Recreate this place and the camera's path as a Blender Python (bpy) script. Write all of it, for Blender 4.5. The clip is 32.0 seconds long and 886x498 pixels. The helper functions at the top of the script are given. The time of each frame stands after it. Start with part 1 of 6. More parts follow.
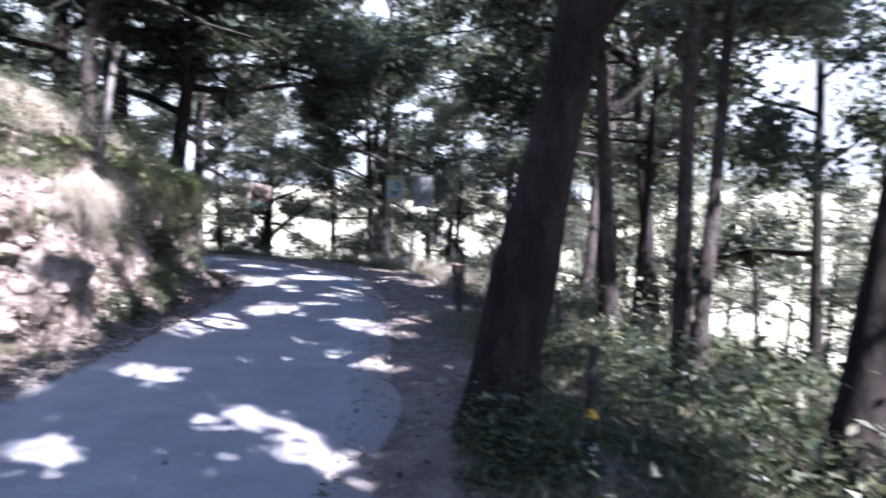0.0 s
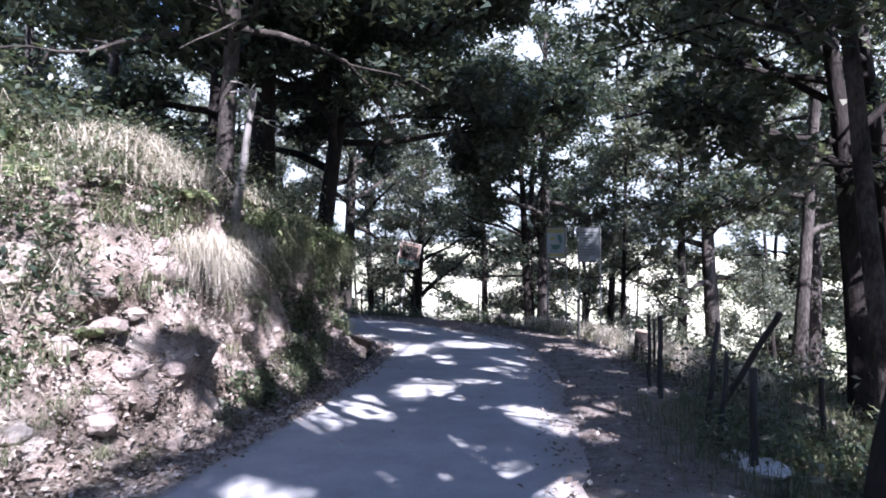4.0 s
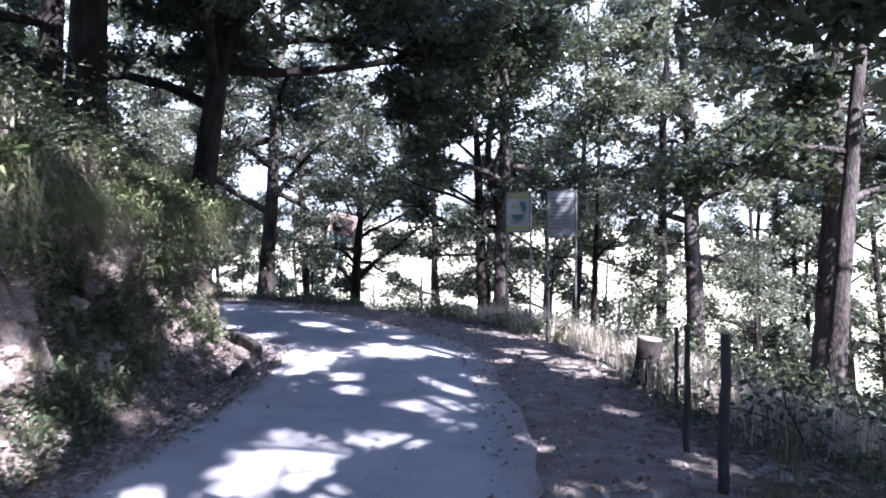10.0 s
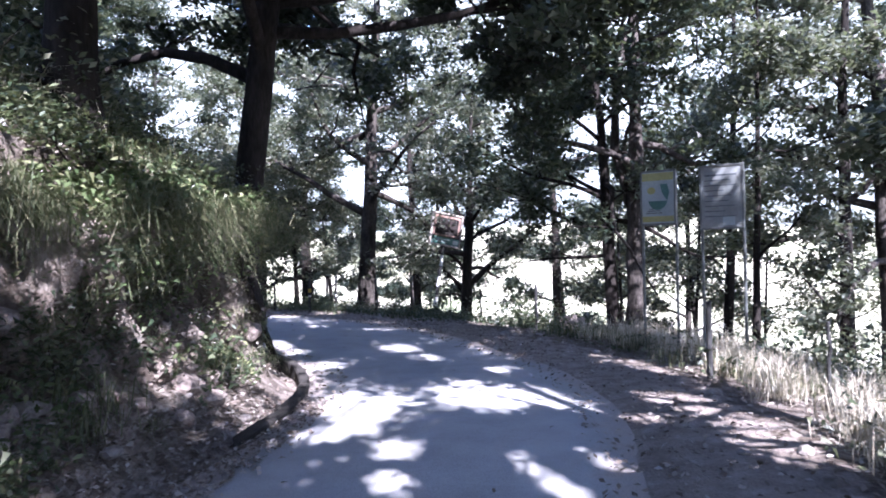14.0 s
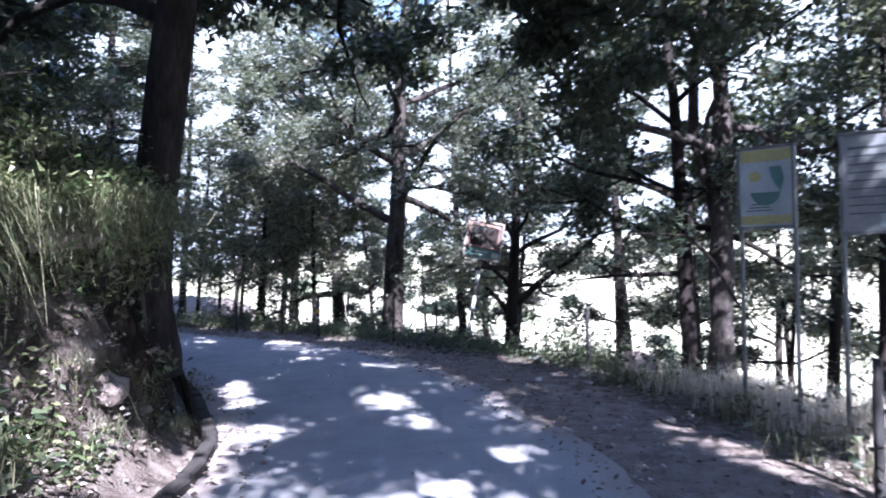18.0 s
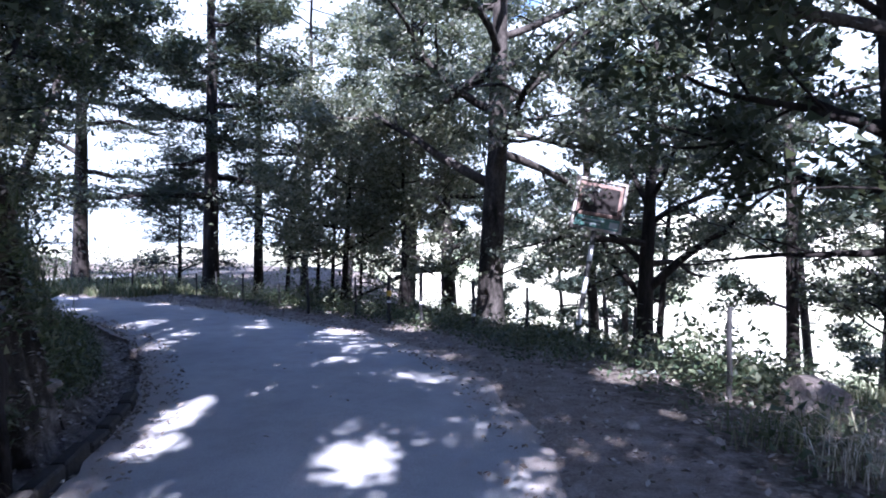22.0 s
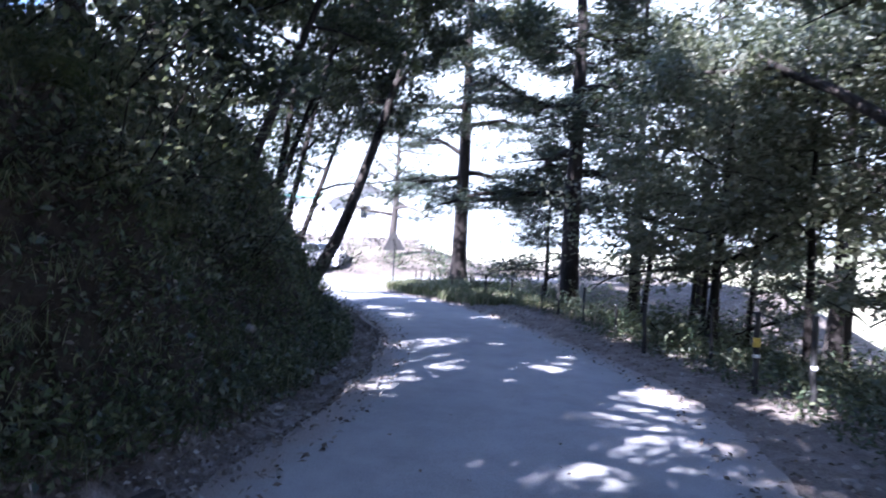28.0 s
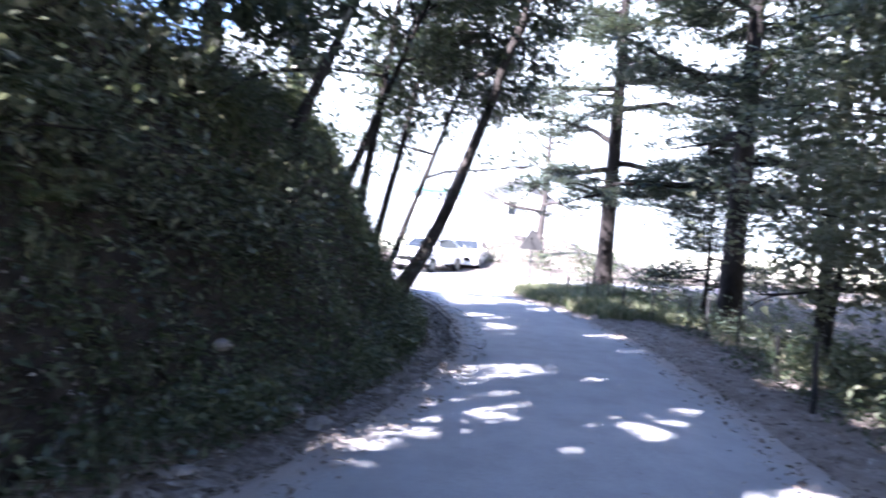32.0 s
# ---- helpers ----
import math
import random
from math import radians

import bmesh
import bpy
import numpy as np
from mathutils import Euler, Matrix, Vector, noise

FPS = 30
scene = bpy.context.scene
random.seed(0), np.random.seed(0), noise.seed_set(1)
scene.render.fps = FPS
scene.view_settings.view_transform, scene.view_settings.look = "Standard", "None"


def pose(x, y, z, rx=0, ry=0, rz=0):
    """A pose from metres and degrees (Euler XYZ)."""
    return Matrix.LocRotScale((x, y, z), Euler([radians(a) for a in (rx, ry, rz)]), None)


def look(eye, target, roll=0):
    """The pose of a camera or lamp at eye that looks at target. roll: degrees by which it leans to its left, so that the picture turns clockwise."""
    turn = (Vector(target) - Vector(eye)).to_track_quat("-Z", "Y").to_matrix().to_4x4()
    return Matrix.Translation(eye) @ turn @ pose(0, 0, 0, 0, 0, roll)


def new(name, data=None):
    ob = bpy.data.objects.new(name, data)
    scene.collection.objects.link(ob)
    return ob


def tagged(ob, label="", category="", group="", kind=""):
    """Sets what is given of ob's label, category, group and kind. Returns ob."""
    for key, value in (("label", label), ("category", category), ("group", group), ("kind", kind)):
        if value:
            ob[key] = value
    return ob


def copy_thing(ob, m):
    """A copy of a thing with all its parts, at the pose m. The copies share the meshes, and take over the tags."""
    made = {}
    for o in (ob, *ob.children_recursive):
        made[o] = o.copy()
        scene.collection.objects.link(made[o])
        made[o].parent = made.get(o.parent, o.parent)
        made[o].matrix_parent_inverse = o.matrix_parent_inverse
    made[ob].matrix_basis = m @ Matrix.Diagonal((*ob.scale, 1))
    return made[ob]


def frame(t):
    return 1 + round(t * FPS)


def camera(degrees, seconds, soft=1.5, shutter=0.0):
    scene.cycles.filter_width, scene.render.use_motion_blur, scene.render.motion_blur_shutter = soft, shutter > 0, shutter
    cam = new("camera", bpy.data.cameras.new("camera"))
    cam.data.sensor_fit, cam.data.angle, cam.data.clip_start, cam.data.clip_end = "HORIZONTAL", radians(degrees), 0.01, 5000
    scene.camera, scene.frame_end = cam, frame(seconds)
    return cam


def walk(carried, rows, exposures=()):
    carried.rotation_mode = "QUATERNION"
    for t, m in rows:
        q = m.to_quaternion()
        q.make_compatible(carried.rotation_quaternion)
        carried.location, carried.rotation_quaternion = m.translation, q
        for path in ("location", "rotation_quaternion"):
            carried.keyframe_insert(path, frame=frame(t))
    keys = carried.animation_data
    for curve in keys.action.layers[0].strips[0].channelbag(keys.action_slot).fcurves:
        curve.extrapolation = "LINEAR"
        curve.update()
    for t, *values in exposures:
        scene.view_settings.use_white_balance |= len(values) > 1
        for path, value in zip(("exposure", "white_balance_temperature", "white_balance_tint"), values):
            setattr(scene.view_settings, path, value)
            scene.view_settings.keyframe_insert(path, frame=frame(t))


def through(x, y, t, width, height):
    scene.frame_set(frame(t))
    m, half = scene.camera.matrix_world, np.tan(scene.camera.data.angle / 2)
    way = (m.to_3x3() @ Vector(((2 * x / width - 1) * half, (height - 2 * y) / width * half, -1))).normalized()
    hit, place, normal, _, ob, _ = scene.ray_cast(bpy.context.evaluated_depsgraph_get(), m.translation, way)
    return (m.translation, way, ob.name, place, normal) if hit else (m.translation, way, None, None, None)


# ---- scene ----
cam = camera(66.9, 32.0, soft=1.8, shutter=0.5)
PATH = [
    (0.0, 0.004, -0.288, 1.650, 87.11, -1.15, -1.57),
    (0.5, -0.151, -0.117, 1.651, 88.77, -1.19, 8.93),
    (1.0, -0.290, 0.040, 1.652, 90.55, 1.05, 18.05),
    (1.5, -0.380, 0.250, 1.654, 92.16, -0.88, 29.08),
    (2.0, -0.468, 0.490, 1.656, 91.60, -0.88, 33.35),
    (2.5, -0.530, 0.810, 1.660, 93.30, -0.38, 31.90),
    (3.0, -0.468, 1.119, 1.674, 92.37, -3.48, 30.00),
    (3.5, -0.482, 1.474, 1.675, 91.92, -3.31, 18.20),
    (4.0, -0.492, 1.829, 1.675, 91.79, -0.08, 10.89),
    (4.5, -0.494, 2.130, 1.670, 90.27, -0.80, 13.10),
    (6.5, -0.534, 3.510, 1.678, 89.97, 0.10, 7.18),
    (7.0, -0.530, 3.846, 1.677, 90.53, -1.33, 12.95),
    (7.5, -0.544, 4.194, 1.669, 89.55, -2.19, 13.99),
    (8.0, -0.585, 4.563, 1.662, 90.96, 0.63, 10.40),
    (8.5, -0.628, 4.973, 1.652, 91.31, -0.41, 9.78),
    (9.0, -0.671, 5.392, 1.641, 91.42, -0.22, 6.60),
    (9.5, -0.683, 5.814, 1.635, 91.21, -0.51, 8.46),
    (10.0, -0.678, 6.222, 1.636, 89.99, -0.45, 7.35),
    (10.5, -0.673, 6.608, 1.640, 90.94, 0.95, 7.22),
    (11.0, -0.689, 7.009, 1.640, 90.74, -0.22, 11.46),
    (11.5, -0.723, 7.410, 1.636, 90.51, 0.94, 11.56),
    (12.0, -0.754, 7.811, 1.631, 90.57, 0.80, 13.96),
    (12.5, -0.782, 8.219, 1.629, 91.12, -0.38, 14.53),
    (13.0, -0.783, 8.579, 1.625, 91.58, -0.37, 17.15),
    (13.5, -0.815, 8.937, 1.617, 89.77, -0.76, 19.49),
    (14.0, -0.859, 9.355, 1.611, 90.38, 1.02, 18.18),
    (14.5, -0.913, 9.804, 1.607, 90.36, 0.78, 21.20),
    (15.0, -0.974, 10.215, 1.609, 89.62, 0.42, 17.99),
    (15.5, -1.004, 10.613, 1.621, 91.19, 1.57, 16.14),
    (17.5, -1.150, 12.259, 1.622, 91.47, 0.54, 20.34),
    (18.0, -1.198, 12.721, 1.620, 91.65, 0.57, 23.75),
    (18.5, -1.230, 13.171, 1.623, 90.59, 0.53, 27.91),
    (19.0, -1.245, 13.624, 1.635, 91.33, 1.78, 28.30),
    (19.5, -1.273, 14.075, 1.656, 90.94, 0.58, 32.02),
    (20.0, -1.310, 14.513, 1.681, 90.72, 1.54, 29.14),
    (20.5, -1.369, 14.963, 1.682, 90.12, 2.00, 33.57),
    (21.0, -1.439, 15.444, 1.669, 90.33, 0.97, 33.38),
    (21.5, -1.505, 15.912, 1.656, 90.31, 2.17, 32.18),
    (22.0, -1.616, 16.343, 1.654, 89.28, 0.34, 37.05),
    (22.5, -1.739, 16.791, 1.662, 89.65, 2.32, 36.35),
    (23.0, -1.882, 17.186, 1.663, 89.51, 0.80, 44.15),
    (23.5, -2.075, 17.538, 1.655, 90.61, 0.15, 43.53),
    (24.0, -2.297, 17.920, 1.644, 92.41, 0.10, 43.63),
    (24.5, -2.545, 18.262, 1.633, 91.20, -0.37, 51.24),
    (26.5, -3.478, 19.499, 1.641, 91.60, 0.14, 54.15),
    (27.0, -3.684, 19.746, 1.635, 90.35, -0.25, 66.50),
    (27.5, -3.892, 20.019, 1.635, 89.24, 0.92, 64.88),
    (28.0, -4.099, 20.322, 1.637, 89.56, -2.04, 72.34),
    (28.5, -4.337, 20.619, 1.642, 88.04, -2.96, 74.60),
    (29.0, -4.590, 20.858, 1.655, 89.33, -0.53, 71.95),
    (29.5, -4.861, 21.080, 1.665, 89.49, -3.23, 73.04),
    (30.0, -5.141, 21.258, 1.656, 89.10, 1.14, 76.12),
    (30.5, -5.426, 21.423, 1.652, 90.02, -0.92, 84.99),
    (31.0, -5.714, 21.646, 1.655, 88.46, -3.23, 95.19),
    (31.5, -6.023, 21.860, 1.659, 89.33, -2.76, 93.48),
    (32.0, -6.323, 22.191, 1.661, 88.74, -3.79, 87.01),
]
walk(cam, [(t, pose(*row)) for t, *row in PATH], exposures=[(0.0, 2.45, 5600, 26), (1.2, 2.25, 5640, 25), (2.0, 1.85, 5680, 25), (3.4, 1.9, 5600, 24), (4.2, 2.15, 5520, 25), (7.0, 2.5, 5520, 27), (13.0, 2.65, 5480, 27), (18.0, 2.65, 5330, 26), (20.0, 2.65, 5270, 26), (23.0, 2.45, 5230, 27), (27.0, 2.6, 5280, 26), (30.0, 3.1, 5340, 25), (31.0, 3.0, 5330, 25), (32.0, 3.35, 5620, 25)])

# ---- world and sun ----
SUN_TO = Vector((0.60, -0.80, 0.88)).normalized()
world = bpy.data.worlds.new("sky")
scene.world = world
world.use_nodes = True
wt = world.node_tree
sky = wt.nodes.new("ShaderNodeTexSky")
sky.sky_type = "NISHITA"
sky.sun_disc = False
sky.sun_elevation = math.asin(SUN_TO.z)
sky.sun_rotation = math.atan2(SUN_TO.x, SUN_TO.y)
sky.air_density, sky.dust_density, sky.altitude = 1.0, 1.2, 1500
wt.links.new(sky.outputs[0], wt.nodes["Background"].inputs[0])
wt.nodes["Background"].inputs[1].default_value = 0.105
sun_data = bpy.data.lights.new("sun", "SUN")
sun_data.energy, sun_data.angle, sun_data.color = 5.0, radians(0.53), (1.0, 0.95, 0.88)
sun = new("sun", sun_data)
sun.matrix_world = look(SUN_TO * 60, (0, 0, 0))


# ---- materials ----
class Nodes:
    def __init__(self, name):
        self.m = bpy.data.materials.new(name)
        self.m.use_nodes = True
        self.t = self.m.node_tree
        self.b = self.t.nodes["Principled BSDF"]
        self.out = self.t.nodes["Material Output"]

    def add(self, kind, **sets):
        n = self.t.nodes.new(kind)
        for k, v in sets.items():
            if k in n.inputs:
                n.inputs[k].default_value = v
        return n

    def link(self, a, b):
        self.t.links.new(a, b)

    def coords(self, scale=(1, 1, 1)):
        c = self.add("ShaderNodeTexCoord")
        m = self.add("ShaderNodeMapping")
        m.inputs["Scale"].default_value = scale
        self.link(c.outputs["Object"], m.inputs[0])
        return m.outputs[0]

    def noise(self, vec, scale, detail=4.0, rough=0.6):
        n = self.add("ShaderNodeTexNoise", Scale=scale, Detail=detail, Roughness=rough)
        self.link(vec, n.inputs["Vector"])
        return n.outputs["Fac"]

    def ramp(self, fac, stops):
        r = self.add("ShaderNodeValToRGB")
        el = r.color_ramp.elements
        while len(el) < len(stops):
            el.new(0.5)
        for e, (p, c) in zip(el, stops):
            e.position, e.color = p, (*c, 1)
        self.link(fac, r.inputs[0])
        return r.outputs[0]

    def mix(self, fac, a, b, kind="MIX"):
        m = self.add("ShaderNodeMix")
        m.data_type, m.blend_type = "RGBA", kind
        for sock, v in ((m.inputs[0], fac), (m.inputs[6], a), (m.inputs[7], b)):
            if hasattr(v, "is_linked"):
                self.link(v, sock)
            else:
                sock.default_value = v if isinstance(v, float) else (*v, 1)
        return m.outputs[2]

    def bump(self, height, strength=0.4, dist=0.02):
        b = self.add("ShaderNodeBump", Strength=strength, Distance=dist)
        self.link(height, b.inputs["Height"])
        self.link(b.outputs[0], self.b.inputs["Normal"])


def surface(name, dark, light, scale=3.0, fine=40.0, rough=0.8, bump=0.4, dist=0.01, stretch=(1, 1, 1), metal=0.0, vary=0.25, third=None):
    n = Nodes(name)
    v = n.coords(stretch)
    big, small = n.noise(v, scale), n.noise(v, fine, 5)
    c = n.ramp(big, [(0.3, dark), (0.7, light)] if third is None else [(0.28, dark), (0.5, light), (0.72, third)])
    k = n.ramp(small, [(0.3, (1 - vary,) * 3), (0.7, (1 + vary * 0.0,) * 3)])
    n.link(n.mix(1.0, c, k, "MULTIPLY"), n.b.inputs["Base Color"])
    n.b.inputs["Roughness"].default_value = rough
    n.b.inputs["Metallic"].default_value = metal
    n.b.inputs["Specular IOR Level"].default_value = 0.15 if rough >= 0.8 else 0.5
    n.bump(small, bump, dist)
    return n.m


def foliage(name, a, b, c, rough=0.45, through=0.35):
    n = Nodes(name)
    g = n.add("ShaderNodeNewGeometry")
    o = n.add("ShaderNodeObjectInfo")
    add = n.add("ShaderNodeMath")
    n.link(g.outputs["Random Per Island"], add.inputs[0])
    mul = n.add("ShaderNodeMath")
    mul.operation = "MULTIPLY"
    n.link(o.outputs["Random"], mul.inputs[0])
    mul.inputs[1].default_value = 0.35
    n.link(mul.outputs[0], add.inputs[1])
    fr = n.add("ShaderNodeMath")
    fr.operation = "FRACT"
    n.link(add.outputs[0], fr.inputs[0])
    col = n.ramp(fr.outputs[0], [(0.0, a), (0.6, b), (1.0, c)])
    n.link(col, n.b.inputs["Base Color"])
    n.b.inputs["Roughness"].default_value = rough
    n.b.inputs["Specular IOR Level"].default_value = 0.3
    tr = n.add("ShaderNodeBsdfTranslucent")
    warm = n.mix(0.35, col, (0.35, 0.40, 0.16), "MIX")
    n.link(warm, tr.inputs[0])
    mx = n.add("ShaderNodeMixShader")
    mx.inputs[0].default_value = through
    n.link(n.b.outputs[0], mx.inputs[1])
    n.link(tr.outputs[0], mx.inputs[2])
    n.link(mx.outputs[0], n.out.inputs[0])
    return n.m


def road_material():
    n = Nodes("road_concrete")
    v = n.coords()
    big, mid, fine = n.noise(v, 0.35, 3), n.noise(v, 2.2, 5), n.noise(v, 90.0, 3)
    c = n.ramp(big, [(0.3, (0.34, 0.34, 0.345)), (0.7, (0.43, 0.425, 0.42))])
    c = n.mix(1.0, c, n.ramp(mid, [(0.25, (0.80, 0.79, 0.78)), (0.6, (1, 1, 1))]), "MULTIPLY")
    c = n.mix(1.0, c, n.ramp(fine, [(0.3, (0.72, 0.72, 0.72)), (0.62, (1, 1, 1))]), "MULTIPLY")
    # brown dust and soil lie along both edges
    at = n.add("ShaderNodeAttribute")
    at.attribute_name = "edge"
    ed = n.add("ShaderNodeMath")
    ed.operation = "MULTIPLY_ADD"
    n.link(mid, ed.inputs[0])
    ed.inputs[1].default_value = 0.9
    n.link(at.outputs["Fac"], ed.inputs[2])
    dust = n.ramp(fine, [(0.3, (0.22, 0.18, 0.155)), (0.65, (0.38, 0.33, 0.295))])
    c = n.mix(n.ramp(ed.outputs[0], [(0.72, (0, 0, 0)), (1.0, (0.9, 0.9, 0.9))]), c, dust)
    n.link(c, n.b.inputs["Base Color"])
    n.b.inputs["Roughness"].default_value = 0.85
    n.bump(fine, 0.35, 0.006)
    return n.m


def ground_material():
    n = Nodes("forest_floor")
    v = n.coords()
    big, mid, fine = n.noise(v, 0.5, 4), n.noise(v, 4.0, 5), n.noise(v, 45.0, 4)
    vor = n.add("ShaderNodeTexVoronoi", Scale=16.0)
    n.link(v, vor.inputs["Vector"])
    soil = n.ramp(mid, [(0.25, (0.07, 0.055, 0.045)), (0.5, (0.18, 0.15, 0.13)), (0.75, (0.32, 0.28, 0.25))])
    leaf = n.ramp(vor.outputs["Color"], [(0.2, (0.11, 0.085, 0.065)), (0.6, (0.25, 0.21, 0.17)), (0.9, (0.42, 0.38, 0.33))])
    c = n.mix(n.ramp(big, [(0.35, (0, 0, 0)), (0.6, (1, 1, 1))]), soil, leaf)
    c = n.mix(1.0, c, n.ramp(fine, [(0.3, (0.6, 0.6, 0.6)), (0.65, (1, 1, 1))]), "MULTIPLY")
    # bare pale clay shows where the bank is steep
    geo = n.add("ShaderNodeNewGeometry")
    sep = n.add("ShaderNodeSeparateXYZ")
    n.link(geo.outputs["True Normal"], sep.inputs[0])
    steep = n.add("ShaderNodeMapRange")
    n.link(sep.outputs[2], steep.inputs[0])
    steep.inputs[1].default_value, steep.inputs[2].default_value = 0.80, 0.45
    clay = n.ramp(n.noise(v, 2.6, 6, 0.65), [(0.34, (0.10, 0.075, 0.06)), (0.46, (0.30, 0.24, 0.20)), (0.56, (0.46, 0.39, 0.34)), (0.7, (0.64, 0.57, 0.51))])
    clay = n.mix(1.0, clay, n.ramp(fine, [(0.3, (0.65, 0.65, 0.65)), (0.6, (1, 1, 1))]), "MULTIPLY")
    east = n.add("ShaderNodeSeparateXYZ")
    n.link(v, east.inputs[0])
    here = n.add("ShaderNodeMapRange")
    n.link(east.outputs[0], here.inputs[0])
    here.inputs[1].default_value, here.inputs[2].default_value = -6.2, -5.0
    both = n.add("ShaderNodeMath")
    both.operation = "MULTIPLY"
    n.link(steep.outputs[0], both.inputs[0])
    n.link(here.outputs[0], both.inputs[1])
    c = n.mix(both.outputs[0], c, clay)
    # past the bend the steep bank's shade is painted into a darker soil colour
    bank_shade = n.add("ShaderNodeMath")
    bank_shade.operation = "SUBTRACT"
    n.link(steep.outputs[0], bank_shade.inputs[0])
    n.link(both.outputs[0], bank_shade.inputs[1])
    bank_shade.use_clamp = True
    shaded_soil = n.ramp(mid, [(0.3, (0.016, 0.013, 0.010)), (0.7, (0.075, 0.062, 0.048))])
    c = n.mix(bank_shade.outputs[0], c, shaded_soil)
    # bleached straw and dead leaves on the open slope
    op = n.add("ShaderNodeAttribute")
    op.attribute_name = "dry"
    straw = n.ramp(n.noise(v, 7.0, 6, 0.7), [(0.3, (0.20, 0.165, 0.13)), (0.48, (0.46, 0.41, 0.345)), (0.65, (0.68, 0.63, 0.56))])
    straw = n.mix(1.0, straw, n.ramp(fine, [(0.3, (0.55, 0.55, 0.55)), (0.6, (1, 1, 1))]), "MULTIPLY")
    open_mix = n.add("ShaderNodeMath")
    open_mix.operation = "MULTIPLY"
    n.link(op.outputs["Fac"], open_mix.inputs[0])
    open_mix.inputs[1].default_value = 0.8
    c = n.mix(open_mix.outputs[0], c, straw)
    # trodden brown dust along the road's edge
    at = n.add("ShaderNodeAttribute")
    at.attribute_name = "dust"
    dm = n.add("ShaderNodeMath")
    dm.operation = "MULTIPLY_ADD"
    n.link(mid, dm.inputs[0])
    dm.inputs[1].default_value = 0.9
    n.link(at.outputs["Fac"], dm.inputs[2])
    dusty = n.ramp(mid, [(0.3, (0.22, 0.18, 0.155)), (0.55, (0.34, 0.29, 0.255)), (0.75, (0.45, 0.395, 0.355))])
    dusty = n.mix(1.0, dusty, n.ramp(fine, [(0.32, (0.68, 0.68, 0.68)), (0.6, (1, 1, 1))]), "MULTIPLY")
    c = n.mix(n.ramp(dm.outputs[0], [(0.75, (0, 0, 0)), (1.15, (1, 1, 1))]), c, dusty)
    # beyond the woods the valley side pales with distance, bright haze put into its colour
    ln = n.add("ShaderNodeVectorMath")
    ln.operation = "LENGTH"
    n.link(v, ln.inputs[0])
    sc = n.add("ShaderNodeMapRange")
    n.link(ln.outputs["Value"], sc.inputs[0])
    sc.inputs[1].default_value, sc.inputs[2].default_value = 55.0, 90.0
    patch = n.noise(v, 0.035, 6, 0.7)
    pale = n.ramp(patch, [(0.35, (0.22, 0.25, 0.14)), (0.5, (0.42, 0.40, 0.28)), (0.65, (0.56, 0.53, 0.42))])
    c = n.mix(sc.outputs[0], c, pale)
    n.link(c, n.b.inputs["Base Color"])
    n.b.inputs["Roughness"].default_value = 0.95
    n.b.inputs["Specular IOR Level"].default_value = 0.15
    n.bump(fine, 0.9, 0.06)
    return n.m


M_ROAD = road_material()
M_GROUND = ground_material()
M_BARK = surface("dark_bark", (0.012, 0.010, 0.009), (0.05, 0.042, 0.038), 5.0, 26.0, 0.9, 0.9, 0.03, (1, 1, 0.28), vary=0.5)
M_BARK_GREY = surface("grey_bark", (0.022, 0.019, 0.017), (0.15, 0.13, 0.118), 3.0, 24.0, 0.9, 1.0, 0.04, (1, 1, 0.4), vary=0.6)
M_BARK_FLAKY = surface("flaking_bark", (0.014, 0.012, 0.010), (0.135, 0.117, 0.104), 3.2, 22.0, 0.9, 1.0, 0.05, (1, 1, 0.5), vary=0.6)
M_BARK_PALE = surface("pale_grey_bark", (0.10, 0.09, 0.08), (0.38, 0.355, 0.33), 3.0, 40.0, 0.8, 0.5, 0.01, (1, 1, 0.15), vary=0.3)
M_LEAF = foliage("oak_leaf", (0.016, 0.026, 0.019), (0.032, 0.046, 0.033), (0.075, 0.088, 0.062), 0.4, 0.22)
# paler copy of the oak leaf, with sunlight put into its colour
M_LEAF_SUNLIT = foliage("grey_green_oak_leaf", (0.045, 0.058, 0.045), (0.11, 0.125, 0.098), (0.30, 0.30, 0.245), 0.36, 0.4)
# pale leaf, its colour also used to make foliage look sunlit
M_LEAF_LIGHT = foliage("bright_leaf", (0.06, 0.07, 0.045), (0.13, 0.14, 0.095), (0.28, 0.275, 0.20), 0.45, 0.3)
M_NEEDLE = foliage("cedar_needle", (0.014, 0.024, 0.020), (0.028, 0.042, 0.034), (0.06, 0.075, 0.055), 0.6, 0.15)
M_SHRUB = foliage("shrub_leaf", (0.022, 0.036, 0.02), (0.055, 0.075, 0.042), (0.17, 0.18, 0.11), 0.34, 0.25)
M_FERN = foliage("fern_frond", (0.05, 0.08, 0.03), (0.10, 0.13, 0.06), (0.26, 0.26, 0.14), 0.36, 0.25)
M_STRAW = foliage("dry_grass", (0.26, 0.225, 0.17), (0.54, 0.485, 0.39), (0.76, 0.70, 0.60), 0.65, 0.3)
M_GRASS = foliage("green_grass", (0.05, 0.065, 0.03), (0.11, 0.125, 0.065), (0.30, 0.28, 0.18), 0.6, 0.25)
M_LITTER = foliage("fallen_leaf", (0.08, 0.06, 0.05), (0.22, 0.18, 0.15), (0.46, 0.42, 0.38), 0.8, 0.1)
M_SOIL = surface("clay_bank_soil", (0.20, 0.155, 0.13), (0.42, 0.35, 0.31), 2.0, 22.0, 0.95, 0.9, 0.05, vary=0.5, third=(0.58, 0.49, 0.42))
M_STONE = surface("rough_stone", (0.22, 0.19, 0.17), (0.44, 0.40, 0.36), 2.5, 25.0, 0.9, 0.7, 0.03, vary=0.4)
